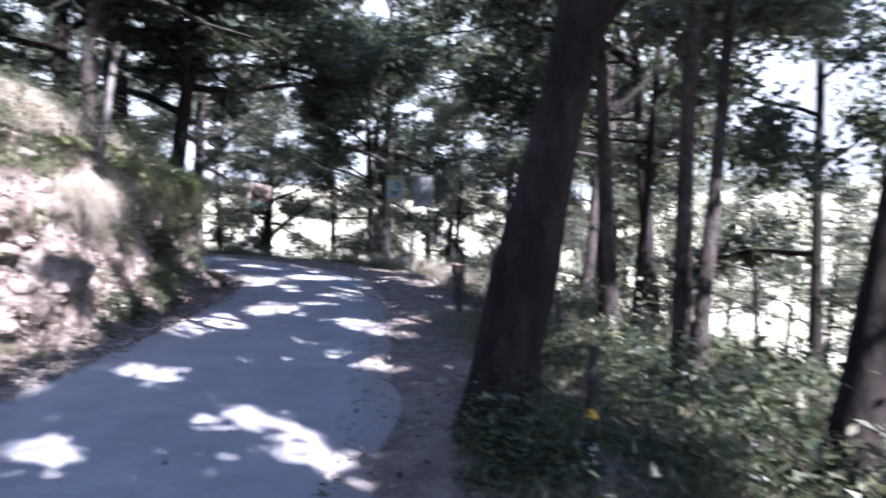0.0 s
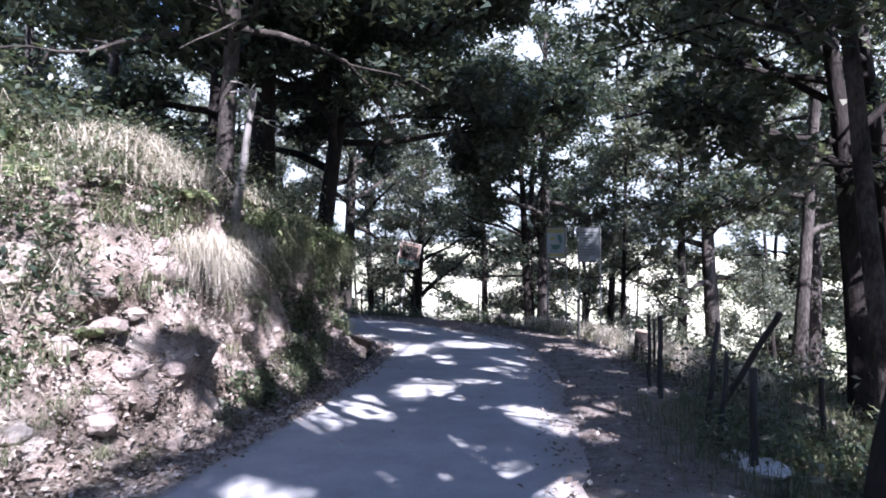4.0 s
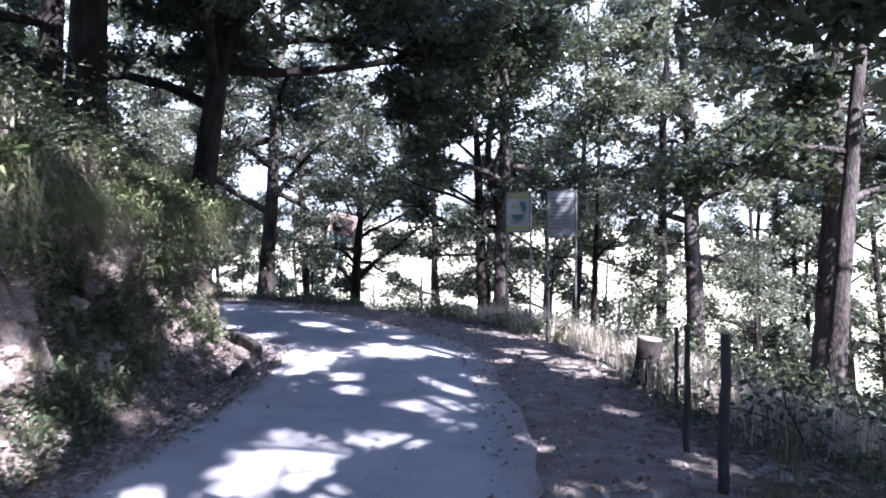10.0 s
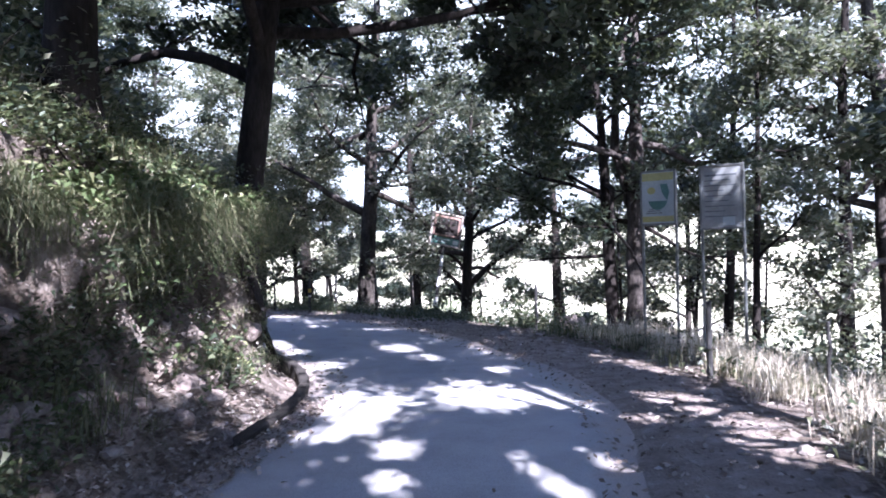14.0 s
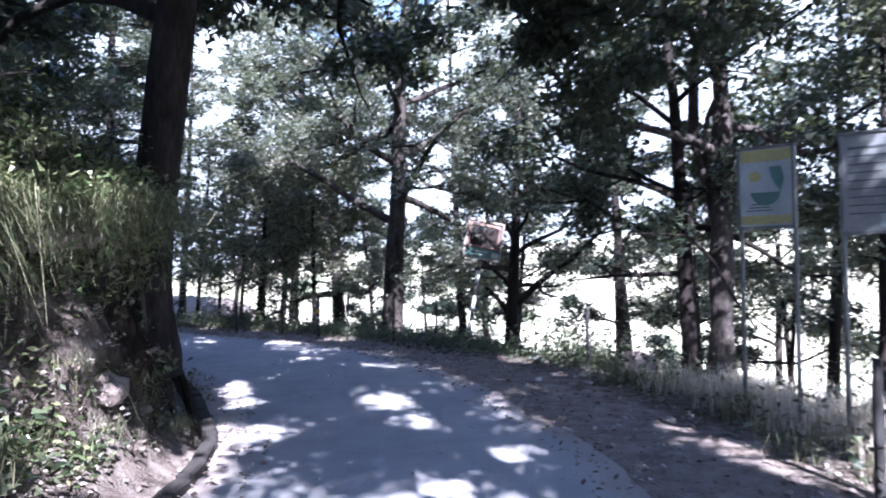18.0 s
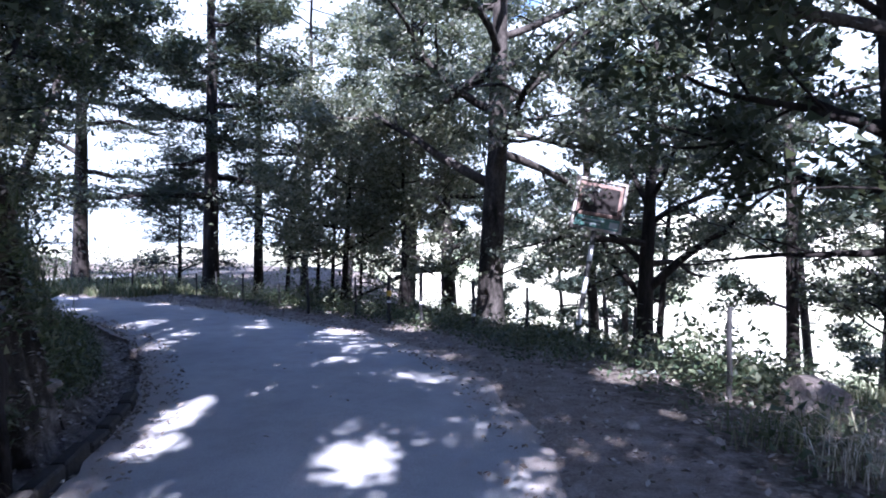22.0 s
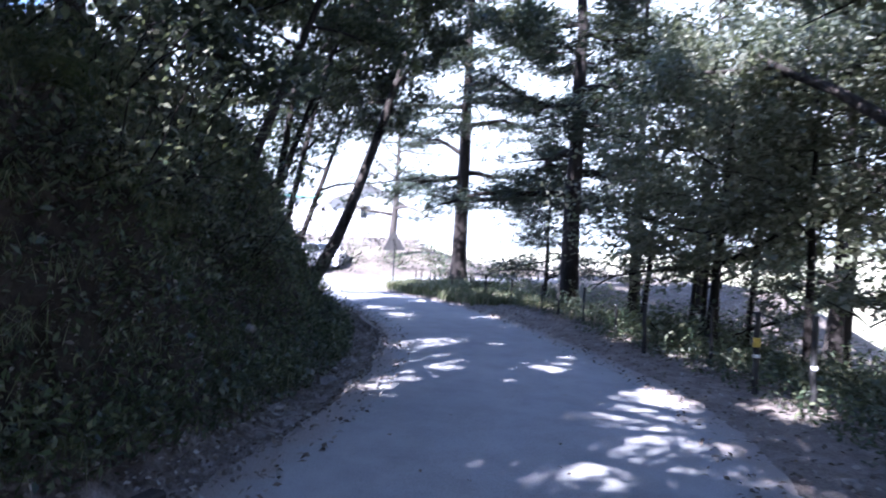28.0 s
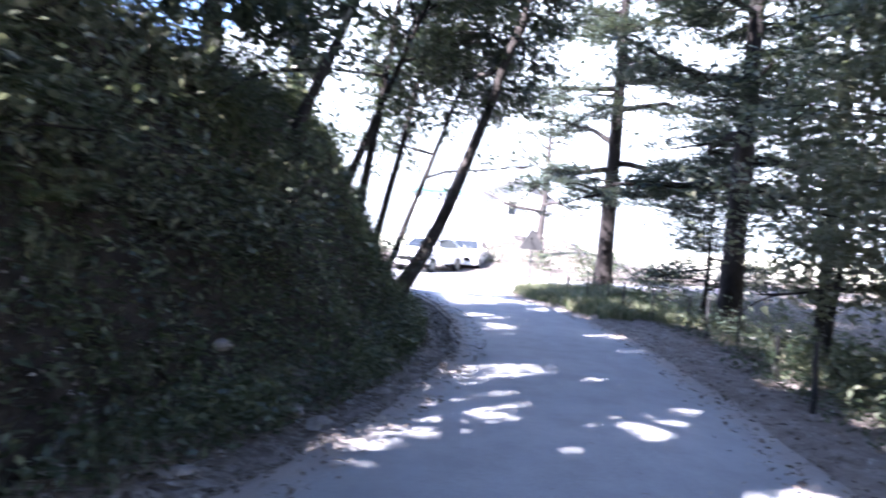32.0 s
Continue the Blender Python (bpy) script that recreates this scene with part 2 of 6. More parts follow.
M_POST = surface("black_painted_wood", (0.012, 0.012, 0.013), (0.04, 0.038, 0.036), 6.0, 40.0, 0.7, 0.4, 0.005, (1, 1, 0.2))
M_WHITE = surface("white_paint", (0.62, 0.62, 0.60), (0.80, 0.80, 0.78), 5.0, 40.0, 0.6, 0.15, 0.003)
M_YELLOW = surface("yellow_paint", (0.62, 0.42, 0.05), (0.75, 0.52, 0.08), 5.0, 40.0, 0.6, 0.15, 0.003)
M_STEEL = surface("painted_steel_pipe", (0.10, 0.11, 0.11), (0.22, 0.23, 0.22), 4.0, 50.0, 0.5, 0.2, 0.003, metal=0.4)


# ---- plan of the road ----
LEFT = [(-3.8, -14), (-3.85, 4.4), (-3.8, 8), (-3.9, 11), (-4.2, 14), (-4.6, 15.9), (-5.5, 17.5), (-6.5, 18.4), (-7.8, 19.6), (-9.5, 20.7),
        (-11.5, 21.6), (-13.5, 22.4), (-16, 23.0), (-19, 23.1), (-22, 22.9), (-25, 22.3), (-27.5, 20.5), (-31, 17.5), (-37, 14.5), (-46, 13)]
RIGHT = [(-0.05, -14), (-0.1, 3.9), (-0.4, 8), (-0.5, 11), (-0.85, 14), (-1.45, 17), (-2.45, 18.9), (-3.6, 20.3), (-4.8, 21.8), (-6.3, 23.2),
         (-8, 24.3), (-10.5, 25.4), (-13, 25.8), (-16, 26.2), (-19, 26.4), (-23, 26.1), (-27.2, 24.7), (-28.8, 26.0), (-30, 30), (-36, 38)]


def smooth_line(pts, step=0.2):
    """A polyline through pts with its corners rounded, in even steps."""
    p = np.array(pts, float)
    for _ in range(3):
        a, b = p[:-1] * 0.75 + p[1:] * 0.25, p[:-1] * 0.25 + p[1:] * 0.75
        p = np.vstack([p[:1], np.stack([a, b], 1).reshape(-1, 2), p[-1:]])
    s = np.r_[0, np.cumsum(np.hypot(*np.diff(p, axis=0).T))]
    k = np.linspace(0, s[-1], max(2, int(s[-1] / step)))
    return np.stack([np.interp(k, s, p[:, 0]), np.interp(k, s, p[:, 1])], 1)


LEFT_LINE, RIGHT_LINE = smooth_line(LEFT, 0.35), smooth_line(RIGHT, 0.35)


def side(x, y, line):
    """Signed distance to a line, positive on its left."""
    x, y = np.atleast_1d(np.asarray(x, float)), np.atleast_1d(np.asarray(y, float))
    shape = x.shape
    x, y = x.ravel(), y.ravel()
    out = np.empty(len(x))
    a, d = line[:-1], np.diff(line, axis=0)
    ll = (d ** 2).sum(1)
    for i in range(0, len(x), 4000):
        px, py = x[i:i + 4000, None] - a[:, 0], y[i:i + 4000, None] - a[:, 1]
        k = np.clip((px * d[:, 0] + py * d[:, 1]) / ll, 0, 1)
        ex, ey = px - k * d[:, 0], py - k * d[:, 1]
        e = ex ** 2 + ey ** 2
        j = e.argmin(1)
        r = np.arange(len(j))
        cross = d[j, 0] * ey[r, j] - d[j, 1] * ex[r, j]
        out[i:i + 4000] = np.sqrt(e[r, j]) * np.where(cross > 0, 1, -1)
    return out.reshape(shape)


def lumps(x, y, scale, seed=0.0):
    """Smooth waves that stand in for uneven ground, -1 to 1."""
    s = np.zeros(np.shape(x))
    for k, (ax, ay, ph) in enumerate(((1.0, 0.3, 0.1), (-0.4, 1.1, 1.7), (0.8, -0.9, 3.1), (1.7, 1.3, 4.4), (-1.9, 0.8, 2.2), (0.6, 2.4, 5.5))):
        s = s + np.sin((ax * x + ay * y) * scale + ph + seed * (k + 1)) / (1 + 0.45 * k)
    return s / 3.2


def height(x, y):
    x, y = np.asarray(x, float), np.asarray(y, float)
    dl, dr = side(x, y, LEFT_LINE), -side(x, y, RIGHT_LINE)
    z = np.full(np.shape(dl), -0.05)
    # bank on the hill side
    late = np.clip((-x - 8.0) / 4.0, 0, 1)
    far = np.clip((-x - 23.0) / 5.0, 0, 1)
    mid = np.clip((y - 6.4) / 2.0, 0, 1) * (1 - late)
    foot = 0.64 + 0.16 * np.sin(y * 0.9 + x * 0.5) + 0.6 * np.exp(-((x + 4.6) ** 2 + (y - 14.3) ** 2) / 4.0)
    foot = foot - 0.45 * np.exp(-((x + 7.1) ** 2 + (y - 18.0) ** 2) / 1.6)
    foot = foot + 0.20 * lumps(x, y, 2.3, 3.0) + 0.10 * lumps(x, y, 5.1, 1.0)
    foot = foot + 0.4 * late
    u = np.maximum(dl - foot, 0)
    steep = 1.15 + 1.0 * late + 2.1 * mid
    top = 2.3 + 0.8 * late + 0.15 * mid
    rise = top - 0.5 * mid
    over = np.maximum(u - rise / steep, 0)
    shelf = (0.88 - 0.5 * late) * over - 0.55 * mid * np.minimum(over, 8.0)
    bank = np.where(u * steep < rise, u * steep, rise + shelf)
    bank = np.where(bank > 12, 12 + (bank - 12) * 0.45, bank)
    bank = bank * (1 - 0.8 * far)
    bank = bank + (0.22 * lumps(x, y, 1.7) + 0.13 * lumps(x, y, 4.3, 2.0)) * np.clip(u * 1.2, 0, 1)
    verge = -0.05 - 0.08 * np.clip(dl / 0.2, 0, 1) + 0.15 * np.clip((dl - 0.3) / 0.5, 0, 1) + 0.03 * lumps(x, y, 3.0)
    verge = verge + mid * (0.55 + 0.25 * lumps(x, y, 1.2, 5.0)) * np.clip((dl - 0.15) / 0.85, 0, 1)
    z = np.where(dl > 0, np.where(dl > foot, np.maximum(bank, 0) + verge, verge), z)
    # slope on the valley side
    wide = 1.35 + 0.9 * np.exp(-((x + 1.2) ** 2 + (y - 20.5) ** 2) / 14.0) + 0.5 * np.clip((-x - 12) / 6, 0, 1)
    v = np.maximum(dr - wide, 0)
    drop = -0.15 * v - 0.0085 * np.maximum(v - 1.5, 0) ** 2
    drop = np.where(drop < -14, -14 + (drop + 14) * 0.25, drop)
    drop = np.maximum(drop, -42 + 0 * drop)
    plateau = np.clip((-x - 27.0) / 4.0, 0, 1) * np.clip((52 - y) / 6.0, 0, 1)
    drop = drop * (1 - plateau)
    drop = drop + 0.08 * lumps(x, y, 1.5) * np.clip(v, 0, 1) + 0.02 * lumps(x, y, 4.0) * np.clip(dr * 2, 0, 1)
    z = np.where(dr > 0, drop + 0.006 + 0.02 * np.clip(dr, 0, 1), z)
    # the great tree stands on a mound of its own roots
    z = np.where(dr > 0, z + 0.26 * np.exp(-((x - 0.6) ** 2 + (y - 4.05) ** 2) / 0.45), z)
    z = np.where((dl > 0) & (dr > 0), np.where(dl < dr, bank + verge, drop), z)
    # the hillside across the valley
    dist = np.hypot(x + 5, y - 15)
    rise = np.clip((dist - 110) / 260, 0, 1)
    across = -42 + rise * (60 + 14 * lumps(x, y, 0.02))
    z = np.where((dr > 60) & (plateau < 0.5), np.maximum(z, across), z)
    knoll = 2.0 * np.exp(-(((x + 46) / 6.0) ** 2 + ((y - 29) / 6.0) ** 2))
    return z + knoll


def ground_at(x, y):
    return float(np.ravel(height(np.array([x]), np.array([y])))[0])


def mesh_of(name, verts, faces, mat, smooth=False):
    me = bpy.data.meshes.new(name)
    me.from_pydata([tuple(v) for v in verts], [], [tuple(f) for f in faces])
    me.materials.append(mat)
    if smooth:
        me.polygons.foreach_set("use_smooth", np.ones(len(me.polygons), bool))
    me.update()
    return me


def quads_mesh(name, verts, mat, per=4):
    """A mesh of separate faces of per corners each, from an array of corners."""
    verts = np.asarray(verts, np.float32).reshape(-1, 3)
    n = len(verts) // per
    me = bpy.data.meshes.new(name)
    me.vertices.add(len(verts))
    me.vertices.foreach_set("co", verts.ravel())
    me.loops.add(len(verts))
    me.loops.foreach_set("vertex_index", np.arange(len(verts), dtype=np.int32))
    me.polygons.add(n)
    me.polygons.foreach_set("loop_start", np.arange(0, len(verts), per, dtype=np.int32))
    me.polygons.foreach_set("loop_total", np.full(n, per, np.int32))
    me.materials.append(mat)
    me.update(calc_edges=True)
    me.validate()
    return me


def part(name, me, parent=None, label=""):
    ob = new(name, me)
    if parent is not None:
        ob.parent = parent
    if label:
        ob["label"] = label
    return ob


def empty(name, at, label, category, group="", rz=0.0):
    ob = new(name)
    ob.matrix_basis = pose(*at, 0, 0, rz)
    return tagged(ob, label, category, group)


# ---- ground and road ----
def axis(lo, hi, step, far):
    out = [lo]
    d = step
    while out[-1] > -far:
        d *= 1.25
        out.append(out[-1] - d)
    low = out[::-1]
    high = [hi]
    d = step
    while high[-1] < far:
        d *= 1.25
        high.append(high[-1] + d)
    return np.r_[low[:-1], np.arange(lo, hi, step), high]


GX, GY = axis(-34, 9, 0.28, 700), axis(-8, 38, 0.28, 700)
GX = np.unique(np.r_[GX, GX[(GX > -9.5) & (GX < -3.6)] + 0.14])
GX = np.unique(np.r_[GX, GX[(GX > -6.6) & (GX < -3.9)] + 0.07])
GY = np.unique(np.r_[GY, GY[(GY > 2.0) & (GY < 20.5)] + 0.14])
gx, gy = np.meshgrid(GX, GY)
gz = height(gx, gy)
nx, ny = len(GX), len(GY)
# hollows and knobs in the cut face of the bank
sl = np.hypot(np.gradient(gz, axis=1) / np.gradient(gx, axis=1), np.gradient(gz, axis=0) / np.gradient(gy, axis=0))
worn = np.clip((sl - 0.7) / 0.8, 0, 1) * np.clip((gx + 10) / 2, 0, 1) * (gx < -3) * (gy > -6) * (gy < 21)
cleft = np.abs(lumps(gy * 1.3, gz * 0.7, 3.4, 4.1))
gx = gx + worn * (0.24 * lumps(gy * 0.8, gz * 2.3, 2.7, 0.7) + 0.16 * lumps(gy, gz * 1.9, 6.3, 2.9) + 0.09 * lumps(gy, gz * 1.4, 13.0, 0.4) - 0.22 * np.exp(-(cleft / 0.10) ** 2))
gy = gy + worn * 0.06 * lumps(gx + gz, gz, 6.0, 1.3)
gi = np.arange(nx * ny).reshape(ny, nx)
gf = np.stack([gi[:-1, :-1], gi[:-1, 1:], gi[1:, 1:], gi[1:, :-1]], -1).reshape(-1, 4)
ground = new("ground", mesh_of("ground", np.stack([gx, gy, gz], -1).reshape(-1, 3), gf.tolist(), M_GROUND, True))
gdr = -side(gx.ravel(), gy.ravel(), RIGHT_LINE)
gdl = side(gx.ravel(), gy.ravel(), LEFT_LINE)
dust = np.clip(1.25 - np.abs(gdr) / 1.5, 0, 1) * (gdr > -1) + 0.55 * np.clip(1 - np.abs(gdl - 0.2) / 0.5, 0, 1)
dry = (1 - np.clip(worn * 1.6, 0, 1)).ravel() * np.clip((gdl - 0.7) / 0.6, 0, 1) * np.clip((12.5 - gy.ravel()) / 2.5, 0, 1) * (gx.ravel() > -30) * (gy.ravel() > -12)
ground.data.attributes.new("dry", "FLOAT", "POINT").data.foreach_set("value", dry.astype(np.float32))
ground.data.attributes.new("dust", "FLOAT", "POINT").data.foreach_set("value", dust.astype(np.float32))
tagged(ground, "leaf-strewn brown forest floor rising as a bank and falling to a valley", "ground", kind="structure")


def along(line, k):
    s = np.r_[0, np.cumsum(np.hypot(*np.diff(line, axis=0).T))]
    s = s / s[-1]
    return np.stack([np.interp(k, s, line[:, 0]), np.interp(k, s, line[:, 1])], -1)


def road_mesh():
    n, m = 420, 9
    sl = smooth_line(LEFT, 0.15)
    sr = smooth_line(RIGHT, 0.15)
    ul = along(sl, np.linspace(0, 1, n))
    # each point of the left edge is joined to the nearest point of the right edge, never stepping back
    j = 0
    ur = []
    for p in ul:
        d = np.hypot(*(sr[j:j + 60] - p).T)
        j = j + int(d.argmin())
        ur.append(sr[min(j, len(sr) - 1)])
    ur = np.array(ur)
    ur[-120:] = np.linspace(ur[-120], sr[-1], 120)
    rng = np.random.default_rng(5)
    wob = np.convolve(rng.normal(0, 1, n + 8), np.ones(5) / 5, "same")[:n] * 0.07
    wob2 = np.convolve(rng.normal(0, 1, n + 8), np.ones(7) / 7, "same")[:n] * 0.12
    d = ur - ul
    d /= np.linalg.norm(d, axis=1)[:, None] + 1e-9
    ul, ur = ul + d * wob[:, None], ur + d * wob2[:, None]
    verts, faces = [], []
    for i in range(n):
        for k in range(m):
            f = k / (m - 1)
            p = ul[i] * (1 - f) + ur[i] * f
            verts.append((p[0], p[1], 0.0 + 0.03 * (1 - (2 * f - 1) ** 2) * 0.6))
        verts.append((ul[i][0], ul[i][1], -0.16))
        verts.append((ur[i][0], ur[i][1], -0.08))
    w = m + 2
    for i in range(n - 1):
        for k in range(m - 1):
            faces.append((i * w + k, i * w + k + 1, (i + 1) * w + k + 1, (i + 1) * w + k))
        faces.append((i * w + m, i * w, (i + 1) * w, (i + 1) * w + m))
        faces.append((i * w + m - 1, i * w + m + 1, (i + 1) * w + m + 1, (i + 1) * w + m - 1))
    me = mesh_of("road", verts, faces, M_ROAD)
    edge = [abs(2 * (k / (m - 1)) - 1) ** 4 * (0.62 if k else 0.75) if k < m else 0.75 for _ in range(n) for k in range(w)]
    me.attributes.new("edge", "FLOAT", "POINT").data.foreach_set("value", edge)
    return me


road = new("road", road_mesh())
tagged(road, "narrow worn grey concrete hill road with dappled light", "road", kind="structure")


# ---- trees ----
def tube(pts, radii, n=10, rough=0.0, rng=None, phase=0.0):
    pts = np.asarray(pts, float)
    t = np.gradient(pts, axis=0)
    t /= np.linalg.norm(t, axis=1)[:, None] + 1e-9
    ref = np.array([1.0, 0.13, 0.07]) if abs(t[0][0]) < 0.8 else np.array([0.1, 1.0, 0.05])
    verts, faces = [], []
    for i, (p, r) in enumerate(zip(pts, radii)):
        u = ref - t[i] * (ref @ t[i])
        u /= np.linalg.norm(u)
        v = np.cross(t[i], u)
        for k in range(n):
            a = 2 * math.pi * k / n
            rr = r
            if rough:
                rr = r * (1 + rough * (math.sin(3 * a + phase + i * 0.35) * 0.5 + math.sin(5 * a + 2 * phase - i * 0.5) * 0.35 + rng.normal(0, 0.25)))
            verts.append(p + (u * math.cos(a) + v * math.sin(a)) * rr)
    for i in range(len(pts) - 1):
        for k in range(n):
            k2 = (k + 1) % n
            faces.append((i * n + k, i * n + k2, (i + 1) * n + k2, (i + 1) * n + k))
    faces.append(tuple(range((len(pts) - 1) * n, len(pts) * n)))
    return verts, faces


def joined(name, tubes, mat):
    verts, faces = [], []
    for v, f in tubes:
        o = len(verts)
        verts += list(v)
        faces += [tuple(i + o for i in q) for q in f]
    return mesh_of(name, verts, faces, mat, True)


def leaves(centres, size, rng, up=0.6, slim=0.5, droop=0.0):
    """Leaf-shaped folded quads at the centres."""
    n = len(centres)
    nrm = rng.normal(0, 1, (n, 3))
    nrm[:, 2] = np.abs(nrm[:, 2]) + up
    nrm /= np.linalg.norm(nrm, axis=1)[:, None]
    a = rng.normal(0, 1, (n, 3))
    a[:, 2] -= droop
    a -= nrm * (a * nrm).sum(1)[:, None]
    a /= np.linalg.norm(a, axis=1)[:, None] + 1e-9
    b = np.cross(nrm, a)
    s = size * rng.uniform(0.65, 1.3, n)[:, None]
    c = np.asarray(centres)
    return np.stack([c - a * s * 0.5, c + b * s * slim * 0.5 + nrm * s * 0.08, c + a * s * 0.5, c - b * s * slim * 0.5 + nrm * s * 0.08], 1)


def leaflets(centres, size, rng, up=0.6, slim=0.5, droop=0.0):
    """Small pointed three-cornered leaves at the centres."""
    n = len(centres)
    nrm = rng.normal(0, 1, (n, 3))
    nrm[:, 2] = np.abs(nrm[:, 2]) + up
    nrm /= np.linalg.norm(nrm, axis=1)[:, None]
    a = rng.normal(0, 1, (n, 3))
    a[:, 2] -= droop
    a -= nrm * (a * nrm).sum(1)[:, None]
    a /= np.linalg.norm(a, axis=1)[:, None] + 1e-9
    b = np.cross(nrm, a)
    s = size * rng.uniform(0.6, 1.35, n)[:, None]
    c = np.asarray(centres)
    return np.stack([c - a * s * 0.42 + b * s * slim * 0.5, c - a * s * 0.42 - b * s * slim * 0.5, c + a * s * 0.58], 1)


def limb_path(start, azim, length, rise, rng, n=7, sag=0.0):
    d = np.array([math.cos(azim), math.sin(azim), rise])
    d /= np.linalg.norm(d)
    pts = [np.array(start, float)]
    for i in range(n - 1):
        d = d + rng.normal(0, 0.16, 3) + np.array([0, 0, -sag])
        d /= np.linalg.norm(d)
        pts.append(pts[-1] + d * length / (n - 1))
    return np.array(pts)


def tree(label, base, h, r, lean=(0, 0), crown=3.0, spread=3.2, count=6000, size=0.13, seed=1, bark=None, leaf=None, nlimb=9, kind="oak",
         bend=0.0, extra=(), group="", name="tree", flare=0.45, knots=0, sides=12, top=0.2, paths=(), clump=55, low=0.0):
    """A tree as an Empty with a trunk, single limbs and a leafy crown. crown: the height above its foot at which the limbs begin."""
    rng = np.random.default_rng(seed)
    bark, leaf = bark or M_BARK, leaf or M_LEAF
    z0 = ground_at(base[0], base[1]) if len(base) == 2 else base[2]
    thing = empty(name, (base[0], base[1], z0), label, "tree", group)
    even = np.linspace(-0.35, h, 22)
    wob = np.cumsum(rng.normal(0, 0.025 * h / 8, (22, 2)), 0) * np.clip(even / h, 0, 1)[:, None]
    grain = np.random.default_rng(seed + 500)
    rng.normal(0, 1, 22 * sides)
    zz = -0.35 + (h + 0.35) * np.linspace(0, 1, 26) ** 1.7
    f = np.clip(zz / h, 0, 1)
    x = lean[0] * f ** (1 + bend) + np.interp(zz, even, wob[:, 0])
    y = lean[1] * f ** (1 + bend) + np.interp(zz, even, wob[:, 1])
    rad = r * (1 - (1 - top) * f) + flare * r * np.exp(-np.clip(zz, 0, None) / (0.28 + 0.3 * r))
    rad = rad * (1 + knots * 0.12 * np.sin(zz * 3.1 + seed))
    path = np.stack([x, y, zz], -1)
    part("trunk", joined("trunk", [tube(path, rad, sides, 0.07, grain, seed)], bark), thing)
    spots = []
    lims = []
    for i in range(nlimb):
        k = (i + rng.uniform(0.1, 0.9)) / nlimb
        z = crown + (h - crown) * k * 0.97
        s = np.array([np.interp(z, zz, x), np.interp(z, zz, y), z])
        rr = np.interp(z, zz, rad)
        az = 2.4 * i + rng.uniform(-0.5, 0.5) + seed
        if kind == "cedar":
            length, rise, sag = spread * (1.05 - 0.75 * k) * rng.uniform(0.7, 1.1), rng.uniform(-0.05, 0.2), 0.01
        else:
            length, rise, sag = spread * (1.0 - 0.35 * k) * rng.uniform(0.7, 1.15), rng.uniform(-0.08, 0.8), 0.035
        lims.append((limb_path(s, az, length, rise, rng, 7, sag), min(rr * 0.55, 0.04 + 0.022 * length), length))
    for az, z, length, rise, lr in extra:
        s = np.array([np.interp(z, zz, x), np.interp(z, zz, y), z])
        lims.append((limb_path(s, az, length, rise, rng, 8, 0.0), lr, length))
    for pts, lr in paths:
        lims.append((np.array(pts, float) - np.array([base[0], base[1], z0]), lr, 3.0))
    for p, lr, length in lims:
        tubes = [tube(p, np.linspace(lr, lr * 0.22, len(p)), 7, 0.05, rng)]
        subs = 4 if kind == "oak" else 6
        for q in range(subs):
            i = rng.integers(1, len(p) - 1) + rng.uniform(0, 1)
            s = p[int(i)] * (1 - i % 1) + p[min(int(i) + 1, len(p) - 1)] * (i % 1)
            d = p[-1] - p[0]
            az = math.atan2(d[1], d[0]) + rng.choice([-1, 1]) * rng.uniform(0.4, 1.2)
            sp = limb_path(s, az, length * rng.uniform(0.28, 0.5), rng.uniform(-0.25, 0.6) if kind == "oak" else rng.uniform(-0.1, 0.1), rng, 5, 0.03)
            tubes.append(tube(sp, np.linspace(lr * 0.38, 0.008, 5), 4))
            spots.append((sp[1:], 1.0))
        spots.append((p[len(p) // 2:], 1.2))
        part("limb", joined("limb", tubes, bark), thing)
    if kind == "oak":
        tip = path[-1]
        spots.append((np.array([tip, tip - (0, 0, 0.6), tip - (0, 0, 1.2)]), 1.5))
    per = max(1, int(1.75 * count / len(spots)))
    cs = []
    for p, w in spots:
        m = int(per * w)
        nc = max(3, m // (2 * clump))
        i = rng.uniform(0, len(p) - 1.001, nc)
        lo = i.astype(int)
        c = p[lo] * (1 - i % 1)[:, None] + p[lo + 1] * (i % 1)[:, None] + rng.normal(0, 0.22, (nc, 3))
        pick = rng.integers(0, nc, m)
        sd = (0.21, 0.21, 0.13) if kind == "oak" else (0.34, 0.34, 0.06)
        cs.append(c[pick] + rng.normal(0, 1, (m, 3)) * sd)
    cs = np.concatenate(cs)
    cs = cs[cs[:, 2] > low + 0.3 * np.sin(cs[:, 0] * 2.1 + cs[:, 1] * 1.7)]
    if kind == "cedar":
        q = leaflets(cs, size * 1.55, rng, 1.5, 0.3)
    else:
        q = leaflets(cs, size * 0.98, rng, 0.5, 0.72, 0.3)
    part("crown", quads_mesh("crown", q, leaf, 3), thing)
    return thing


# the great leaning tree beside the road's start
tree("huge dark oak trunk leaning over the verge of the road", (0.47, 4.0), 10.0, 0.21, (1.75, 0.5), 4.2, 5.4, 7000, 0.15, 11, bend=-0.03, knots=1, extra=((0.1, 2.6, 3.2, 1.5, 0.15), (2.6, 3.2, 4.5, 0.9, 0.11)), flare=0.42, nlimb=11)
tree("slim dark trunk on the slope below the verge", (2.9, 4.1), 9.0, 0.17, (1.6, 0.6), 4.4, 3.8, 5500, 0.15, 12)
tree("slim grey tree with a twin trunk on the valley slope", (2.85, 6.95), 9.5, 0.11, (-0.2, 0.2), 4.6, 3.0, 5500, 0.15, 13, leaf=M_LEAF_SUNLIT, bark=M_BARK_GREY)
